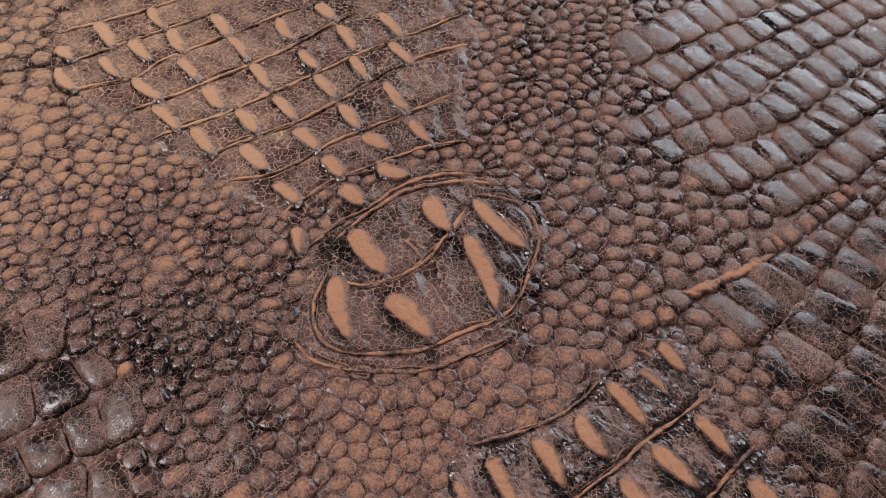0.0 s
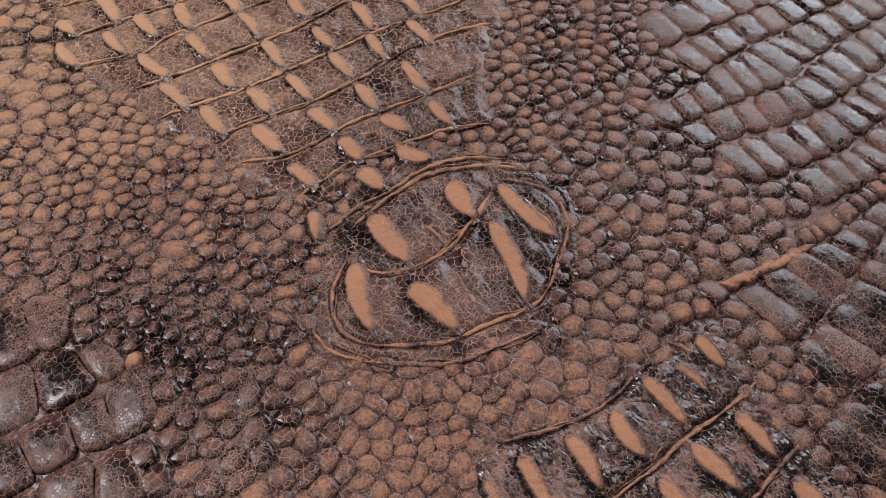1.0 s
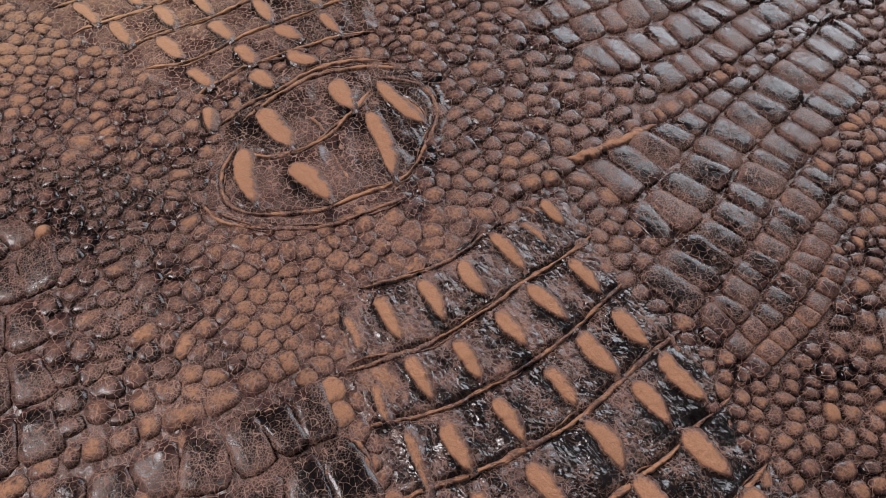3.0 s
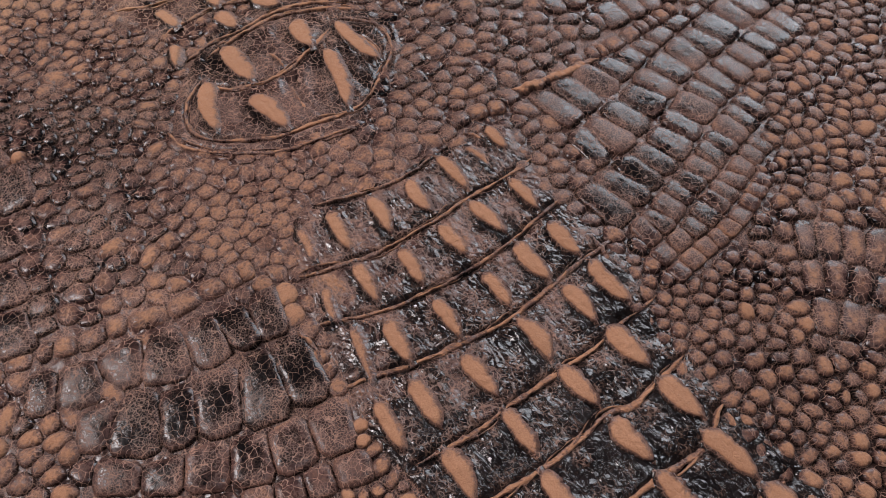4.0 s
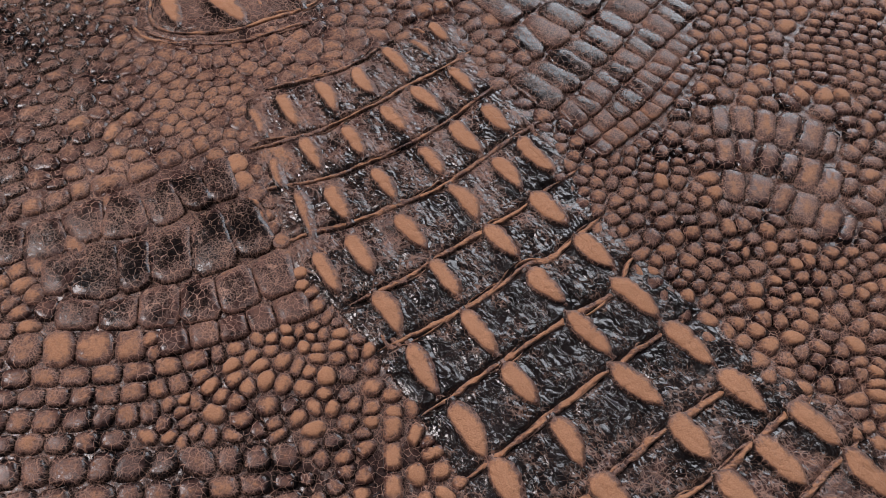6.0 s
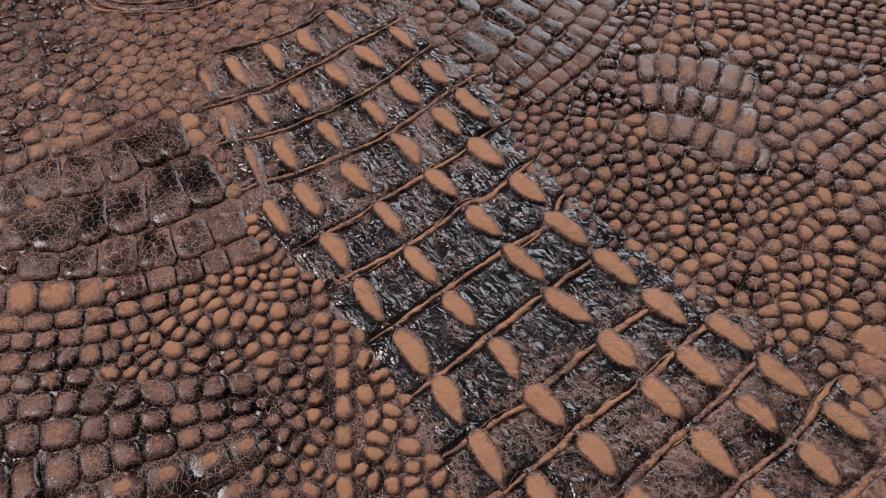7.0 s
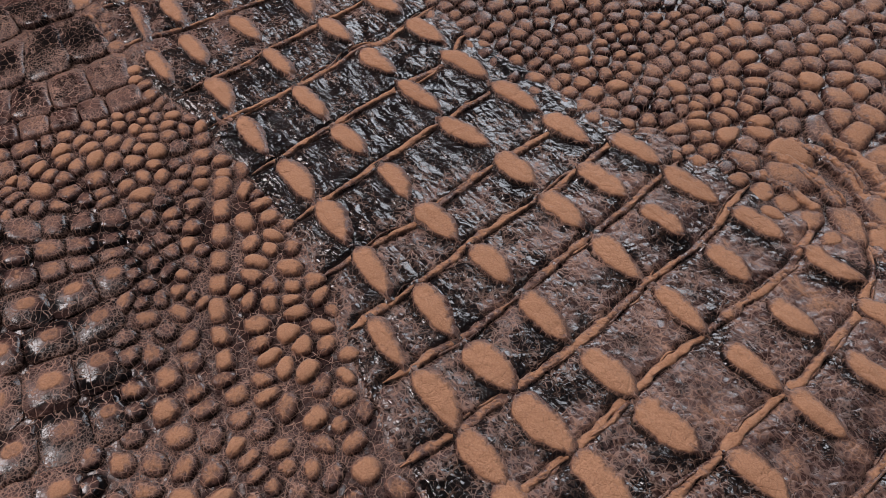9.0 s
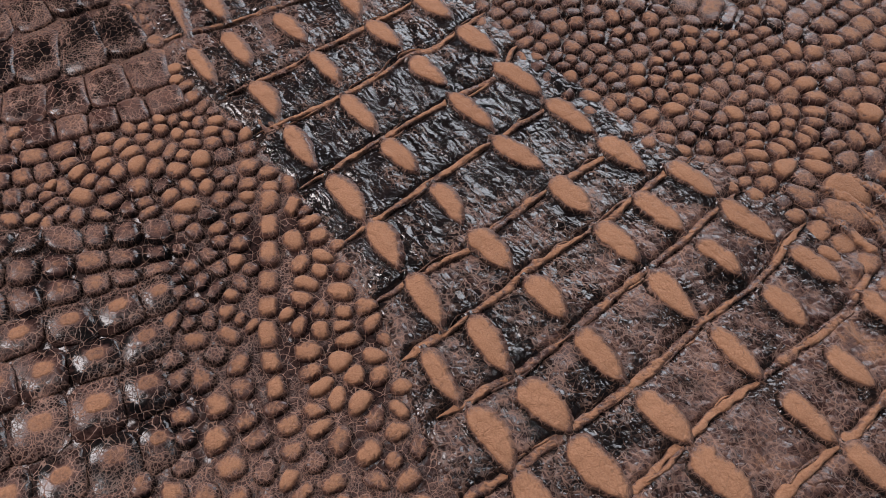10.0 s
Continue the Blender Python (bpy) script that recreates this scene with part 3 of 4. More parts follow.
def make_keel(x1, y1, x2, y2, width, height, worn):
    """A lozenge-shaped, flat-topped keel: rubbed tan on top, one steep glossy flank, and one that frays out into the panel."""
    head, tail = np.array([x1, y1], float), np.array([x2, y2], float)
    along = tail - head
    length = math.hypot(*along)
    side = np.array([along[1], -along[0]]) / length
    rows = max(20, int(length / 0.6))
    u = np.linspace(-0.1, 1.1, rows)
    w = np.clip(u, 0, 1)

    def taper(first, last):
        return np.sin(0.5 * np.pi * np.clip(w / first, 0, 1)) ** 0.6 * np.sin(0.5 * np.pi * np.clip((1 - w) / last, 0, 1)) ** 0.7

    steep = 0.5 * width * taper(rng.uniform(0.14, 0.32), rng.uniform(0.35, 0.65)) * (1 + rough_line(rows, 6, 0.1) + rough_line(rows, 1.6, 0.07))
    frayed = 0.5 * width * taper(rng.uniform(0.14, 0.34), rng.uniform(0.35, 0.7)) * (1 + rough_line(rows, 6, 0.12) + rough_line(rows, 1.3, 0.12))
    bend, lift = rng.normal(0, 0.035) * length, rough_line(rows, 4, 0.14)
    crest = height * (0.5 + 0.5 * np.sin(np.pi * np.clip(0.12 + 0.72 * w, 0, 1))) * np.clip(1 - 8 * np.abs(u - w), 0.1, 1)
    mids = head + np.outer(u, along) + np.outer(bend * np.sin(np.pi * w), side)
    base = ground(mids[:, 0], mids[:, 1])
    # across the keel: how far out (1 is the rim of the rubbed top), and what is left of the height there
    section = [(-1, 1.0, 2.4, -0.7), (-1, 1.0, 1.6, 0.02), (-1, 1.0, 0.9, 0.34), (-1, 1.0, 0.3, 0.74), (-1, 0.82, 0, 0.92), (-1, 0.5, 0, 1.0), (-1, 0.2, 0, 1.03),
               (1, 0.1, 0, 1.04), (1, 0.4, 0, 1.03), (1, 0.72, 0, 1.0), (1, 0.93, 0, 0.9), (1, 1.0, 0.25, 0.62), (1, 1.0, 0.7, 0.2), (1, 1.0, 1.3, -0.1), (1, 1.0, 2.2, -0.8)]
    verts, wear = [], []
    for i in range(rows):
        tip = min(w[i], 1 - w[i]) * length
        for hand, out, more, up in section:
            rim = steep[i] if hand > 0 else frayed[i]
            p = mids[i] + side * hand * (rim * out + more)
            z = base[i] + crest[i] * up + (lift[i] if up > 0.5 else 0) + rng.normal(0, 0.04) if up > 0 else base[i] + 1.3 * up
            verts.append((p[0] * MM, p[1] * MM, z * MM))
            inner = rim * (1 - out) - more
            if hand > 0:
                rub = 0.9 + 0.3 * inner if inner > 0 else 0.55 + 0.95 * inner
            else:
                rub = 0.68 + 0.3 * inner if inner > 0 else 0.68 + 0.16 * inner
            if rim < 0.3:
                rub = 0.3 - 0.25 * more
            rub = min(rub, 0.5 + 0.22 * tip, 1.15) + rng.normal(0, 0.05)
            wear.append(worn * rub if rub > 0 else rub)
    across = len(section)
    faces = [(i * across + j, i * across + j + 1, (i + 1) * across + j + 1, (i + 1) * across + j) for i in range(rows - 1) for j in range(across - 1)]
    return mesh_object("keel", verts, faces, wear, np.full(len(verts), 0.5), hide, "rubbed tan suede keel with dark glossy flanks")


for keel in KEELS:
    make_keel(*keel)


def make_ridge(line, half, height, worn, knots=0.35, name="ridge"):
    """A wrinkled, flattened fold along a line, pinched and swollen, uneven in rub."""
    fine = np.repeat(line, 2, axis=0)[:-1]
    fine[1::2] = (line[:-1] + line[1:]) / 2
    n = len(fine)
    way = np.gradient(fine, axis=0)
    side = np.stack([way[:, 1], -way[:, 0]], 1) / np.hypot(*way.T)[:, None]
    k = np.arange(n)
    ends = np.clip(0.1 + np.minimum(k, n - 1 - k) / 9, 0, 1)
    wide = half * ends * np.clip(1 + knots * (rough_line(n, 14, 0.55) + rough_line(n, 6, 0.4)) + rough_line(n, 2.2, 0.16), 0.35, 1.9)
    left, right = wide * np.clip(1 + rough_line(n, 4, 0.35), 0.4, 1.7), wide * np.clip(1 + rough_line(n, 4, 0.35), 0.4, 1.7)
    top = height * ends * np.clip(1 + rough_line(n, 10, 0.2) + rough_line(n, 3, 0.14), 0.5, 1.5)
    mid = fine + side * (rough_line(n, 12, 0.4) + rough_line(n, 3.5, 0.16))[:, None]
    base = swell(mid[:, 0], mid[:, 1]) - 0.2
    rub = worn * (0.84 + rough_line(n, 22, 0.28) + rough_line(n, 5, 0.26))
    section = (-1.25, -1, -0.78, -0.4, 0.0, 0.4, 0.78, 1, 1.25)
    fall = (-0.9, 0.5, 0.88, 0.98, 1.0, 0.97, 0.84, 0.42, -0.9)
    verts, wear = [], []
    for i in range(n):
        dent = rng.normal(0, 0.075, 9)
        for v, f, e in zip(section, fall, dent):
            p = mid[i] + side[i] * v * (right[i] if v > 0 else left[i])
            verts.append((p[0] * MM, p[1] * MM, (base[i] + (top[i] * f if f > 0 else f) + e) * MM))
            wear.append(rub[i] * (1.08 - 0.62 * abs(v) ** 2.5) + 2 * e)
    faces = [(i * 9 + j, i * 9 + j + 1, i * 9 + j + 10, i * 9 + j + 9) for i in range(n - 1) for j in range(8)]
    return mesh_object(name, verts, faces, wear, np.full(len(verts), 0.6), hide)


def make_strands(line, half, height, worn, every):
    """Thin folds that leave a ridge, run beside it and come back."""
    n = len(line)
    way = np.gradient(line, axis=0)
    side = np.stack([way[:, 1], -way[:, 0]], 1) / np.hypot(*way.T)[:, None]
    at = rng.uniform(0, every)
    while at < n - 8:
        long = int(rng.uniform(7, 20))
        piece = line[int(at):int(at) + long]
        if len(piece) > 6:
            part_way = np.linspace(0, 1, len(piece))
            off = rng.choice((-1, 1)) * rng.uniform(1.0, 2.6) * np.sin(np.pi * part_way ** rng.uniform(0.6, 1.5))
            make_ridge(piece + side[int(at):int(at) + long] * off[:, None], half * rng.uniform(0.7, 1.2), height * rng.uniform(0.8, 1.1), worn * rng.uniform(0.6, 1.05), 0.6)
        at += rng.uniform(0.5, 1.6) * every


def clipped(line, polygon, more=0):
    keep = np.flatnonzero(inside(polygon, line[:, 0], line[:, 1]))
    return line[max(0, keep[0] - more): keep[-1] + 1 + more] if len(keep) > 3 else line[:0]


for r, line in enumerate(BACK):
    own = clipped(line, BACK_FIELD, 3)
    if len(own) > 3:
        make_ridge(own, 0.7 + 0.045 * r, 1.15 + 0.035 * r, 0.82 + 0.022 * r, 0.5)
        make_strands(own, 0.36 + 0.012 * r, 1.3 + 0.02 * r, 0.85, 13)
for line in UPPER:
    make_ridge(line, 0.75, 1.35, 1.22, 0.6)
    make_strands(line, 0.42, 1.35, 1.15, 9)
for line in SHIELD:
    make_ridge(line, 0.85, 1.25, 0.95, 0.7)
    make_strands(line, 0.45, 1.3, 0.85, 11)
for crease in ([-25, 158, -18, 151, -12, 143], [-11, 138, -6, 129, 1, 119]):
    make_ridge(smooth_curve(crease), 0.7, 1.8, 1.0, 0.4)
make_ridge(BEAD[30:62], 2.0, 2.2, 1.0, 0.7)
# loose folds beside the outer keels
for fold in ([8, 19, 15, 15, 19, 5], [34, -2, 41, -4, 47, -14], [27, 25, 35, 22, 40, 12], [66, 114, 74, 110, 82, 100], [112, 66, 119, 60, 124, 50],
             [60, -22, 66, -38, 74, -42], [60, -24, 67, -36, 76, -44]):
    make_ridge(smooth_curve(fold, 1.0), 0.9, 1.3, 0.8, 0.4)

# thick folds that gather where the back runs out
FOLDS = [smooth_curve(f, 1.0) for f in (
    [246, -72, 256, -80, 264, -93], [252, -64, 264, -74, 272, -92], [262, -60, 275, -71, 281, -92], [272, -58, 284, -70, 290, -92],
    [276, -96, 286, -102, 296, -104], [282, -84, 292, -90, 302, -94], [274, -104, 278, -116, 284, -130], [284, -106, 290, -118, 296, -132])]
for fold in FOLDS:
    make_ridge(fold, 2.3, 1.7, 1.1, 0.6)
    make_strands(fold, 0.8, 1.9, 1.0, 7)

# ---- scales: seeds in rows where they lie in rows, scattered elsewhere ----
seeds = []  # x, y, roundness, height, wear or None


blocked = []  # places that the scattered scales keep away from


def row_seeds(upper, lower, start, end, width, squash=0.12, high=1.25, worn=None, crown=0.0):
    """Scales side by side between two lines, from one x to another, each with its own outline."""
    a = upper[np.linspace(0, len(upper) - 1, 400).astype(int)]
    near = lower[np.argmin(np.hypot(a[:, None, 0] - lower[None, :, 0], a[:, None, 1] - lower[None, :, 1]), axis=1)]
    keep = ((a + near)[:, 0] / 2 > start) & ((a + near)[:, 0] / 2 < end)
    a, near = a[keep], near[keep]
    if len(a) < 4:
        return
    mid = (a + near) / 2
    far = np.r_[0, np.cumsum(np.hypot(*np.diff(mid, axis=0).T))]

    def at(line, s):
        return np.array([np.interp(s, far, line[:, 0]), np.interp(s, far, line[:, 1])])

    s = 0.0
    while s < far[-1] - width * 0.5:
        e = min(s + width * (rng.uniform(0.78, 1.22) if squash < 0.5 else rng.uniform(0.6, 1.6)), far[-1])
        slant = rng.normal(0, 0.06) * width
        centre = (at(mid, s) + at(mid, e)) / 2
        if not in_fields(centre[:1], centre[1:])[0] and on_hide(centre[0], centre[1], 3):
            ring = [at(a, s + slant), at(a, (s + e) / 2), at(a, e + slant), at(mid, e), at(near, e - slant), at(near, (s + e) / 2), at(near, s - slant), at(mid, s)]
            seeds.append((centre[0], centre[1], squash, high, worn, np.array(ring) - centre, crown))
            for u in (-0.32, 0.0, 0.32):
                q = centre + u * (ring[1] - ring[5])
                blocked.append((q[0], q[1], min(e - s, 5.0)))
        s = e


def shifted(line, dx, dy):
    return line + np.array([dx, dy])


row_seeds(LEFT[0], LEFT[1], -84, 2, 13.5, worn=0.04)
row_seeds(LEFT[1], LEFT[2], -62, 22, 13.5, worn=0.04)
row_seeds(LEFT[2], LEFT[3], -52, 36, 13.0, worn=0.14)
row_seeds(LEFT[3], LEFT[4], -64, -14, 13.0, 0.4, 1.4, worn=0.8)
row_seeds(LEFT[3], LEFT[4], -14, 40, 11.0, 0.25, 1.4, worn=0.28, crown=0.3)
row_seeds(LEFT[4], shifted(LEFT[4], 2, -7), -64, 12, 9.0, 0.36, 1.3, worn=0.68)
row_seeds(shifted(LEFT[4], 2, -7), shifted(LEFT[4], 4, -14), -64, 2, 8.5, 0.36, 1.3, worn=0.62)
row_seeds(shifted(LEFT[4], 4, -14), shifted(LEFT[4], 6, -22), -64, -6, 8.5, 0.36, 1.3, worn=0.55)
row_seeds(shifted(LEFT[4], 6, -22), shifted(LEFT[4], 8, -29), -60, -10, 8.5, 0.36, 1.3, worn=0.55)
row_seeds(BEAD, BACK[1], 100, 228, 11.5, worn=0.06)
row_seeds(BACK[1], BACK[2], 114, 232, 12, worn=0.02)
row_seeds(BACK[2], BACK[3], 118, 225, 11, worn=0.02)
FOURTH = smooth_curve([126, 46, 134, 54, 149, 67, 160, 82, 174, 98, 187, 114, 204, 132])
FIFTH = smooth_curve([140, 46, 153, 59, 166, 70, 177, 82, 188, 98, 204, 116])
row_seeds(BACK[3], FOURTH, 134, 196, 9.0, 0.2, worn=0.06)
row_seeds(FOURTH, FIFTH, 140, 196, 8.0, 0.25, worn=0.16)
row_seeds(FIFTH, shifted(FIFTH, 6, -6), 146, 192, 7.5, 0.25, worn=0.34)
# dark cells with a rubbed streak each, on the flank
STREAKED = [smooth_curve([192, 73, 217, 72, 239, 68, 262, 58]), smooth_curve([189, 56, 213, 55, 233, 47, 255, 36]),
            smooth_curve([186, 41, 209, 39, 225, 32, 247, 20]), smooth_curve([183, 27, 206, 23, 224, 13, 240, 4])]
for a, b in zip(STREAKED, STREAKED[1:]):
    row_seeds(a, b, 194, 246, 8.5, 0.45, 1.0, worn=0.62)
FAR = [smooth_curve([80, 263, 100, 277, 127, 295, 160, 317, 220, 356]),
       smooth_curve([63, 226, 84, 234, 99, 250, 117, 266, 144, 285, 178, 309, 240, 350]),
       smooth_curve([79, 214, 98, 225, 120, 237, 136, 246, 154, 266, 193, 297, 250, 335]),
       smooth_curve([90, 202, 105, 211, 131, 221, 155, 237, 183, 261, 230, 296, 270, 320]),
       smooth_curve([112, 186, 136, 200, 153, 210, 174, 228, 210, 256, 270, 300])]
row_seeds(shifted(FAR[0], -14, 20), FAR[0], 70, 220, 15, worn=0.12)
for a, b in zip(FAR, FAR[1:]):
    row_seeds(a, b, 70, 265, 12.5, 0.22, 1.3, worn=0.06)
row_seeds(FAR[4], shifted(FAR[4], 10, -16), 130, 265, 12, 0.25, 1.3, worn=0.14)
SIDE = [smooth_curve([-215, 105, -172, 113, -152, 116, -138, 115]), smooth_curve([-215, 62, -160, 85, -151, 91, -140, 98, -122, 97]),
        smooth_curve([-215, 32, -152, 65, -143, 71, -131, 78, -122, 87, -114, 94])]
SIDE += [shifted(smooth_curve([-215, 8, -144, 45, -138, 49, -126, 60, -115, 64, -98, 76]), 9 * k, -19 * k) for k in range(4)]
row_seeds(smooth_curve([67, -64, 69, -90, 71, -116, 76, -136]), smooth_curve([74, -64, 76, -90, 78, -116, 83, -136]), 60, 90, 9.0, 0.4, 1.5, worn=0.95)
for k, (a, b) in enumerate(zip(SIDE, SIDE[1:])):
    row_seeds(a, b, -225, (-124, -118, -104, -100, -94, -86)[k], 13.5, 0.12, 1.3, worn=0.1)
seeds.append((-117, 93, 0.55, 2.0, 1.0, np.array([(3.4 * math.cos(a), 4.2 * math.sin(a)) for a in np.linspace(0, 5.5, 8)]), 0.2))
blocked.append((-117, 93, 7.0))
# tan beads that lead into the rows
for line, first, last, width in ((smooth_curve([-84, 9, -66, 15, -57, 21, -44, 24, -31, 33, -23, 38, -12, 46]), -84, -10, 9.5),
                                 (shifted(BEAD, -2.6, 3.4), 122, 170, 7.0), (smooth_curve([60, 118, 68, 124, 78, 128, 86, 130]), 50, 90, 9.0)):
    row_seeds(shifted(line, -2.6, 3.6), shifted(line, 2.6, -3.6), first, last, width, 0.9, 1.5, worn=0.68)
PLATES = [smooth_curve([-30, -118, 8, -105, 26, -99, 44, -92]), smooth_curve([-26, -131, 8, -117, 17, -116, 31, -112, 48, -104]),
          smooth_curve([-20, -144, 18, -129, 32, -124, 47, -118, 60, -108]), smooth_curve([-14, -158, 25, -144, 42, -138, 60, -127, 72, -118])]
PLATES += [shifted(PLATES[3], 6 * k, -14 * k) for k in (1, 2)]
BELOW = [smooth_curve([-70, -84, -40, -81, 8, -76, 50, -73]), smooth_curve([-70, -94, -40, -91, 8, -86, 50, -82]),
         smooth_curve([-70, -106, -40, -103, 8, -95, 50, -87]), smooth_curve([-70, -126, -30, -118, 8, -105, 26, -99, 44, -93, 52, -90])]
for k, (a, b) in enumerate(zip(BELOW, BELOW[1:])):
    row_seeds(a, b, -68, (46, 48, 46)[k], 10.5, 0.45, 1.3, worn=0.5)
for a, b in zip(PLATES, PLATES[1:]):
    row_seeds(a, b, -40, 52, 14, 0.2, 1.1, worn=0.2, crown=1.0)
# rows of small flat scales high on the flank
FLANK = smooth_curve([225, 92, 250, 88, 280, 74, 320, 64])
for k in range(8):
    row_seeds(shifted(FLANK, 3.4 * k + 3.4, 5 * k + 5), shifted(FLANK, 3.4 * k, 5 * k), 236, 330, 7.5, 0.4, 1.2, worn=0.66)


# square scales in slanting rows on the far flank
SLANT = smooth_curve([244, 12, 262, 26, 285, 42, 310, 54, 345, 66])
for k in range(-1, 6):
    row_seeds(shifted(SLANT, 5.4 * k, -7.2 * k), shifted(SLANT, 5.4 * k + 5.4, -7.2 * k - 7.2), (262, 258, 262, 272, 282, 290, 296)[k + 1], 345, 9.5, 0.45, 1.1, worn=0.72)


def scatter():
    """Scattered scales, as close as the spacing allows, kept off the rows; the fields of keels get blank seeds."""
    cell, taken = 6.0, {}

    def note(x, y, r):
        taken.setdefault((int(x // cell), int(y // cell)), []).append((x, y, r))

    def free(x, y, r):
        turn = radians(28 - 58 / (1 + math.exp(-(x - 150 + 0.6 * (y - 40)) / 30)))
        ct, st = math.cos(turn), math.sin(turn)
        drawn = 1 + 0.55 * math.exp(-((x - 276) ** 2 + (y + 72) ** 2) / 1600)
        i, j = int(x // cell), int(y // cell)
        for a in range(i - 3, i + 4):
            for b in range(j - 3, j + 4):
                for px, py, pr in taken.get((a, b), ()):
                    dx, dy = px - x, py - y
                    if (0.84 / drawn * (ct * dx + st * dy)) ** 2 + (1.17 * drawn * (ct * dy - st * dx)) ** 2 < (0.5 * (r + pr)) ** 2:
                        return False
        return True

    for b in blocked:
        note(*b)
    for fold in FOLDS:
        for x, y in fold[::2]:
            note(x, y, 4.0)
    tries = rng.uniform((-335, -265), (450, 405), (110000, 2))
    x, y = tries.T
    keep = on_hide(x, y, 3)
    for s in seeds:
        if s[5] is not None:
            near = np.flatnonzero(np.hypot(x - s[0], y - s[1]) < 18)
            keep[near] &= ~inside(1.12 * s[5] + np.array(s[:2]), x[near], y[near])
    field, space, worn = in_fields(x, y) & in_fields(x + 5.5, y + 4.8), 0.74 * blend(SPACING, x, y), blend(RUBBED, x, y)
    lift = blend([(-20, 72, 0.4), (20, 95, 0.45), (45, 138, 0.7), (-100, 110, 0.75), (-60, 60, 0.65), (-180, 220, 0.55), (-140, 170, 0.6), (0, 255, 1.0), (200, 0, 1.1), (0, -70, 1.1), (100, 190, 0.8), (40, -120, 1.1), (100, -120, 1.1)], x, y)
    space *= rng.uniform(0.7, 1.05, len(x)) * np.where(np.arange(len(x)) < 50000, 1.0, np.where(np.arange(len(x)) < 85000, 0.8, 0.64))
    for k in np.flatnonzero(keep):
        r = 4.0 if field[k] else space[k]
        if free(x[k], y[k], r):
            note(x[k], y[k], r)
            rub = worn[k] + rng.normal(0, 0.16)
            if y[k] > 40 - 0.3 * x[k] and x[k] < 160:
                rub = min(worn[k] + rng.normal(0, 0.11), 0.8 if x[k] < -100 else 0.72)
            seeds.append((x[k], y[k], None if field[k] else 0.55, (1.45 + 0.08 * (r - 8)) * lift[k], rub, None, 0.0))


scatter()


def cells():
    """The Voronoi cell round each seed, as plan polygons."""
    from mathutils.geometry import delaunay_2d_cdt
    loose = [s for s in seeds if s[5] is None] + [(x, y, None, 0, 0, None) for x, y, _ in blocked]
    points = np.array([(s[0], s[1]) for s in loose])
    out = delaunay_2d_cdt([Vector(p) for p in points], [], [], 0, 1e-6)
    where = np.array([tuple(v) for v in out[0]])
    tris = np.array([f for f in out[2] if len(f) == 3])
    a, b, c = where[tris[:, 0]], where[tris[:, 1]], where[tris[:, 2]]
    d = 2 * (a[:, 0] * (b[:, 1] - c[:, 1]) + b[:, 0] * (c[:, 1] - a[:, 1]) + c[:, 0] * (a[:, 1] - b[:, 1]))
    d = np.where(np.abs(d) < 1e-9, 1e-9, d)
    sq = [(p ** 2).sum(1) for p in (a, b, c)]
    centre = np.stack([(sq[0] * (b[:, 1] - c[:, 1]) + sq[1] * (c[:, 1] - a[:, 1]) + sq[2] * (a[:, 1] - b[:, 1])) / d,
                       (sq[0] * (c[:, 0] - b[:, 0]) + sq[1] * (a[:, 0] - c[:, 0]) + sq[2] * (b[:, 0] - a[:, 0])) / d], 1)
    of = {}
    for t, tri in enumerate(tris):
        for v in tri:
            of.setdefault(int(v), []).append(t)
    for v, some in of.items():
        origin = out[3][v]
        if not origin or len(some) < 4:
            continue
        p = where[v]
        around = centre[some] - p
        far = np.hypot(*around.T)
        if far.max() > 24:
            around *= (np.minimum(far, 13) / far)[:, None]
        around = around[np.argsort(np.arctan2(around[:, 1], around[:, 0]))]
        yield loose[origin[0]], p, around
    for s in seeds:
        if s[5] is not None:
            yield s, np.array(s[:2]), s[5]


SIDES = 16
# where only the crown of a scale is rubbed
PEAKED = [(100, 190, 0.9), (60, 150, 0.6), (30, -125, 1.0), (20, -85, 0.7), (-100, 110, 0.8), (-20, 70, 0.15), (20, 92, 0.3), (-60, 60, 0.6), (200, 0, 0.25), (0, -50, 0.25),
          (100, -120, 0.25), (222, 48, 0.8), (-170, 210, 0.1), (280, -30, 0.3), (150, 250, 0.1)]
SOFT_RINGS = ((1.02, -0.2), (0.9, 0.2), (0.7, 0.62), (0.46, 0.88), (0.2, 0.98))
FLAT_RINGS = ((1.015, -0.7), (0.975, 0.2), (0.9, 0.66), (0.62, 0.96), (0.36, 1.08))
CROWN_RINGS = ((1.0, -0.3), (0.97, 0.28), (0.66, 0.58), (0.42, 0.88), (0.26, 1.2))
RINGS = ((1.04, -0.55), (0.95, 0.25), (0.8, 0.74), (0.55, 0.96), (0.2, 1.0))
CROWN = (-0.1, -0.08, -0.22, 0.1, 0.66)


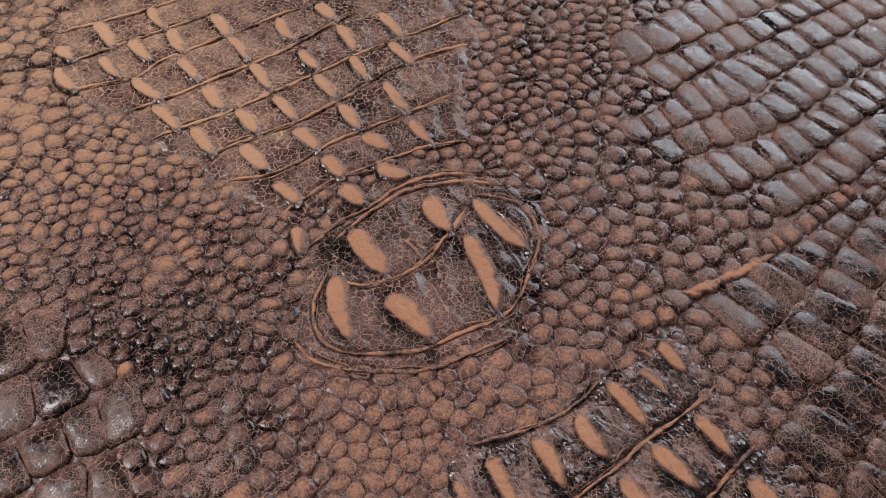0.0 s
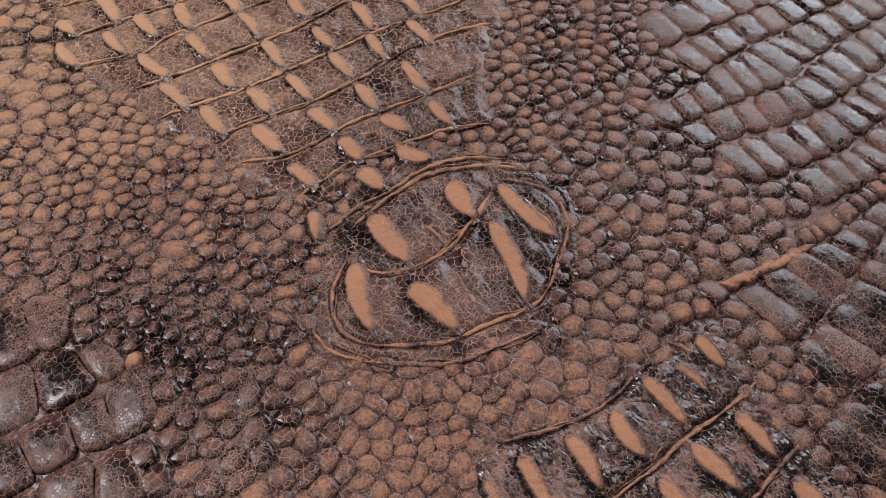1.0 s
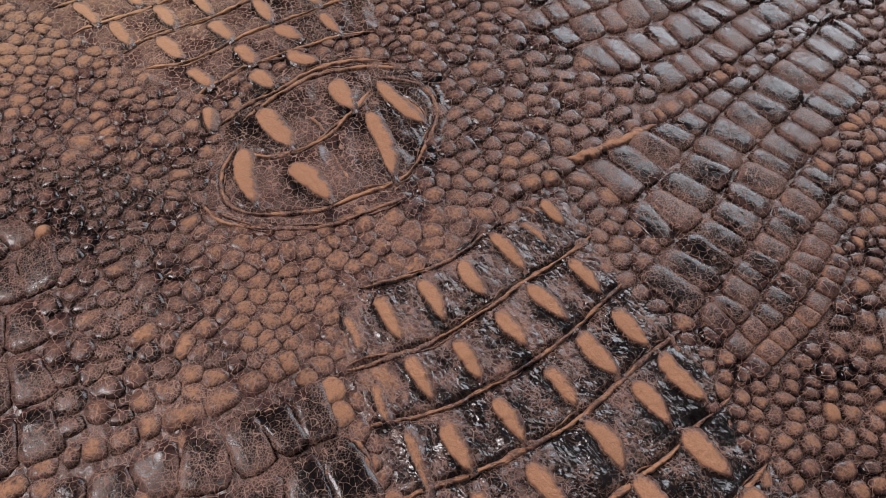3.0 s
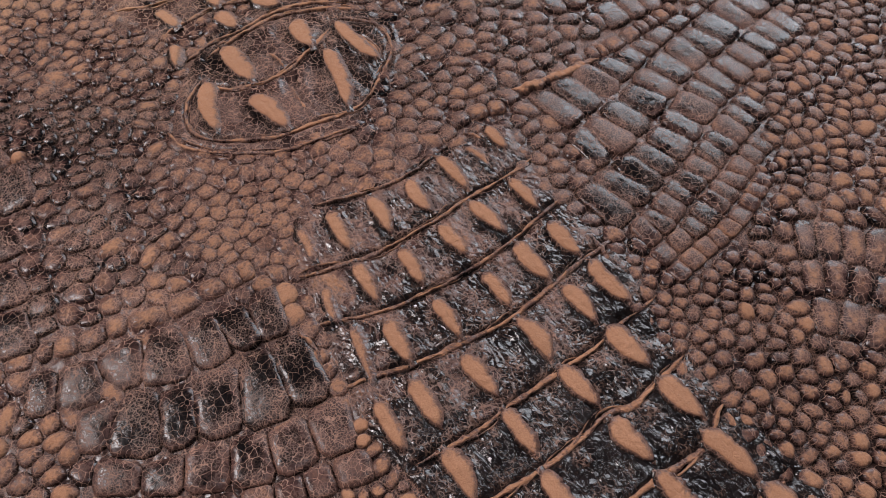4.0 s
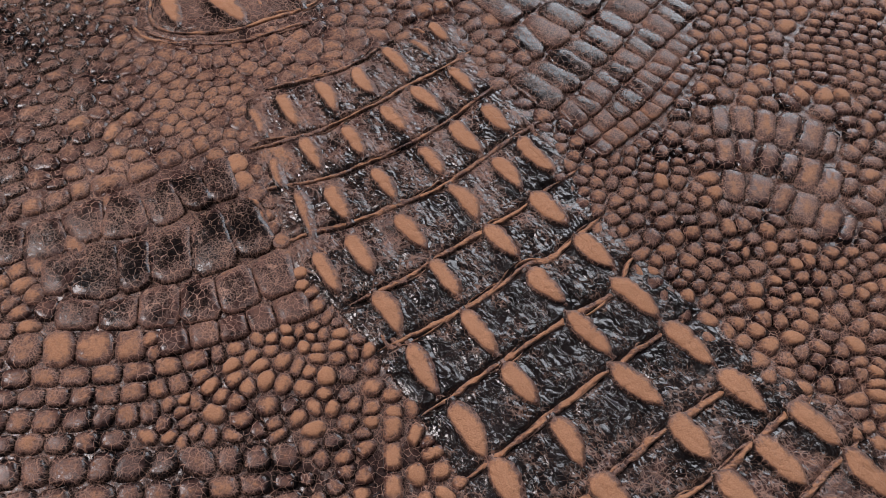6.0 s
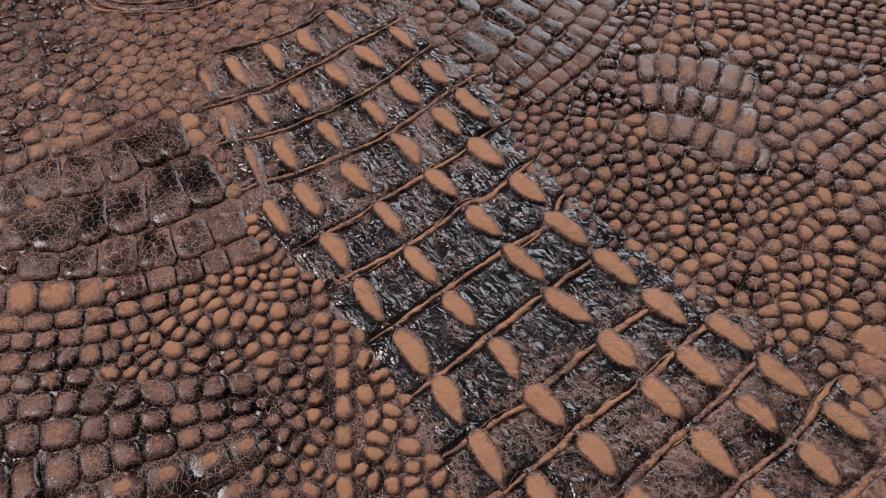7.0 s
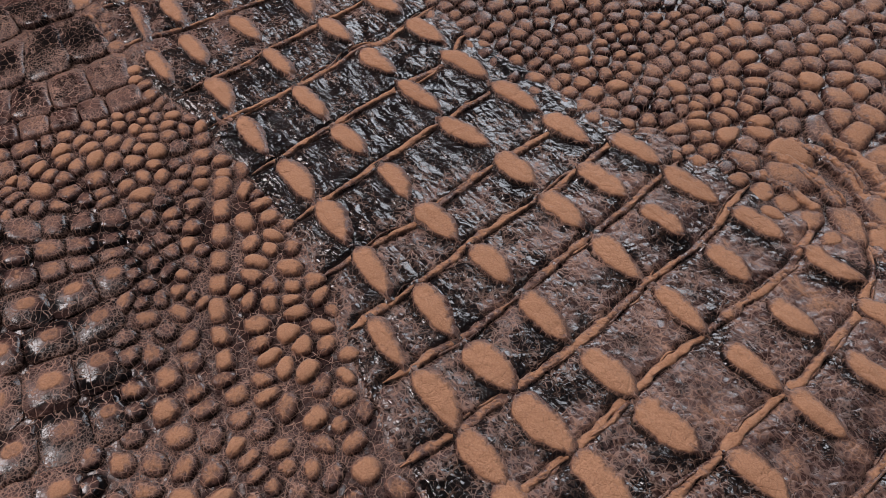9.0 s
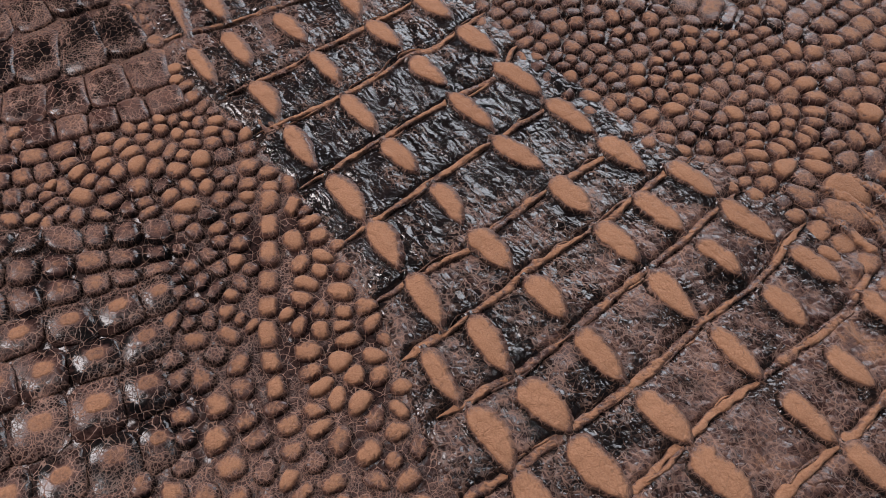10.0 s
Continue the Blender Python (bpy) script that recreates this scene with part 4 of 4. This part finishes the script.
def scale_mesh(seed, p, around):
    """A low dome over a cell: its verts in millimetres, faces and wear."""
    _, _, soft, high, worn, _, crown = seed
    if worn is None:
        worn = float(blend(RUBBED, p[0], p[1])) + rng.normal(0, 0.12)
    elif seed[5] is not None:
        worn += rng.normal(0, 0.09)
    crease = float(blend(CREASED, p[0], p[1])) if soft > 0.3 else 0.5
    for _ in range(2 if soft > 0.3 else 1):
        nxt = np.roll(around, -1, 0)
        around = np.stack([0.8 * around + 0.2 * nxt, 0.2 * around + 0.8 * nxt], 1).reshape(-1, 2)
    angle, far = np.arctan2(around[:, 1], around[:, 0]), np.hypot(*around.T)
    order = np.argsort(angle)
    at = np.linspace(-math.pi, math.pi, SIDES, endpoint=False)
    edge = np.interp(at, angle[order], far[order], period=2 * math.pi)
    mean = edge.mean()
    if soft > 0.3:
        turn = np.angle((edge * np.exp(2j * at)).mean()) / 2
        oval = mean * (1 + min(0.4, 2.2 * abs((edge * np.exp(2j * at)).mean()) / mean) * np.cos(2 * (at - turn)))
        edge = 0.52 * np.minimum(edge, 1.18 * oval) + 0.48 * np.minimum(oval, 1.06 * edge) - 0.06 - 0.16 * crease - float(blend(SPARSE, p[0], p[1]))
    else:
        edge = edge * (1 - 0.3 * soft) + 0.3 * soft * np.minimum(edge, mean) - 0.2
    edge = np.maximum(edge, 0.6) * (1 + (0.03 if soft > 0.3 else 0.012) * rng.normal(0, 1, SIDES))
    peak = float(blend(PEAKED, p[0], p[1])) if soft > 0.3 else 0.0
    tilt, face = rng.normal(0, 0.05, 2), rng.uniform(0.85, 1.15)
    base = float(swell(p[0], p[1]))
    verts, wear = [], []
    for ring, (part_out, up) in enumerate(RINGS if soft > 0.3 else CROWN_RINGS if crown > 0.7 else FLAT_RINGS):
        if soft > 0.3:
            k = min(1.0, max(0.0, 1.35 * crease - 0.1))
            part_out, up = (k * a + (1 - k) * b for a, b in zip((part_out, up), SOFT_RINGS[ring]))
        round_off = 0.8 if crown > 0.7 and ring > 1 else 0.0
        q = np.stack([np.cos(at), np.sin(at)], 1) * ((edge * (1 - round_off) + round_off * mean * (1 + 0.22 * np.cos(2 * at - 0.6))) * part_out)[:, None]
        if crown > 0.7 and ring > 1:
            q = q + np.array([0.05, 0.16]) * mean * (1, 1, 1, 0.95, 1)[ring]
        z = base + high * face * up + (q @ tilt if up > 0 else 0)
        verts += [(p[0] + a, p[1] + b, c) for (a, b), c in zip(q, np.broadcast_to(z, SIDES))]
        if soft > 0.3:
            fall = (max(-0.05, worn - 0.1 - 0.8 * crease), worn - 0.04 - 0.5 * crease, worn - 0.18 * crease - 0.3 * peak, worn, worn + 0.12 * peak)[ring]
        else:
            fall = worn + (-0.25, 0.16, 0.22, 0.06, -0.06)[ring] * (1 - crown)
        fray = 0.12 * rng.normal(0, 1, SIDES) if ring in (1, 2, 3) else np.zeros(SIDES)
        wear += list(fall + crown * CROWN[ring] + fray)
    peak_at = p + np.array([0.05, 0.16]) * mean if crown > 0.7 else p
    verts.append((peak_at[0], peak_at[1], base + high * face * (1.26 if crown > 0.7 else 1.02)))
    wear.append(worn + 0.4 * peak + 0.6 * crown)
    faces = [(r * SIDES + j, r * SIDES + (j + 1) % SIDES, (r + 1) * SIDES + (j + 1) % SIDES, (r + 1) * SIDES + j)
             for r in range(len(RINGS) - 1) for j in range(SIDES)]
    last = (len(RINGS) - 1) * SIDES
    faces += [(last + j, last + (j + 1) % SIDES, last + SIDES) for j in range(SIDES)]
    return verts, faces, wear


def make_scales():
    made = []
    for seed, p, around in cells():
        if seed[2] is not None:
            made.append((seed, p, scale_mesh(seed, p, around)))
    # the 300 of each kind nearest the middle of the plan's walked stretch are pieces of their own
    singles = {"square_scale": [], "round_scale": []}
    for k, (seed, p, _) in enumerate(made):
        away = math.hypot(p[0] - (75 if p[1] > -40 else 110), (p[1] + 25) * 0.8)
        singles["square_scale" if seed[2] < 0.28 else "round_scale"].append((away, k))
    alone = set()
    for name, some in singles.items():
        for _, k in sorted(some)[:300]:
            alone.add(k)
            verts, faces, wear = made[k][2]
            mesh_object(name, [(a * MM, b * MM, c * MM) for a, b, c in verts], faces, wear, np.full(len(verts), 0.08), hide)
    verts, faces, wear = [], [], []
    for k, (_, _, (v, f, w)) in enumerate(made):
        if k not in alone:
            faces += [tuple(i + len(verts) for i in face) for face in f]
            verts += [(a * MM, b * MM, c * MM) for a, b, c in v]
            wear += w
    mesh_object("outer_scale_skin", verts, faces, wear, np.zeros(len(verts)), hide, "rubbed brown leather scales packed side by side", "stuff")


make_scales()
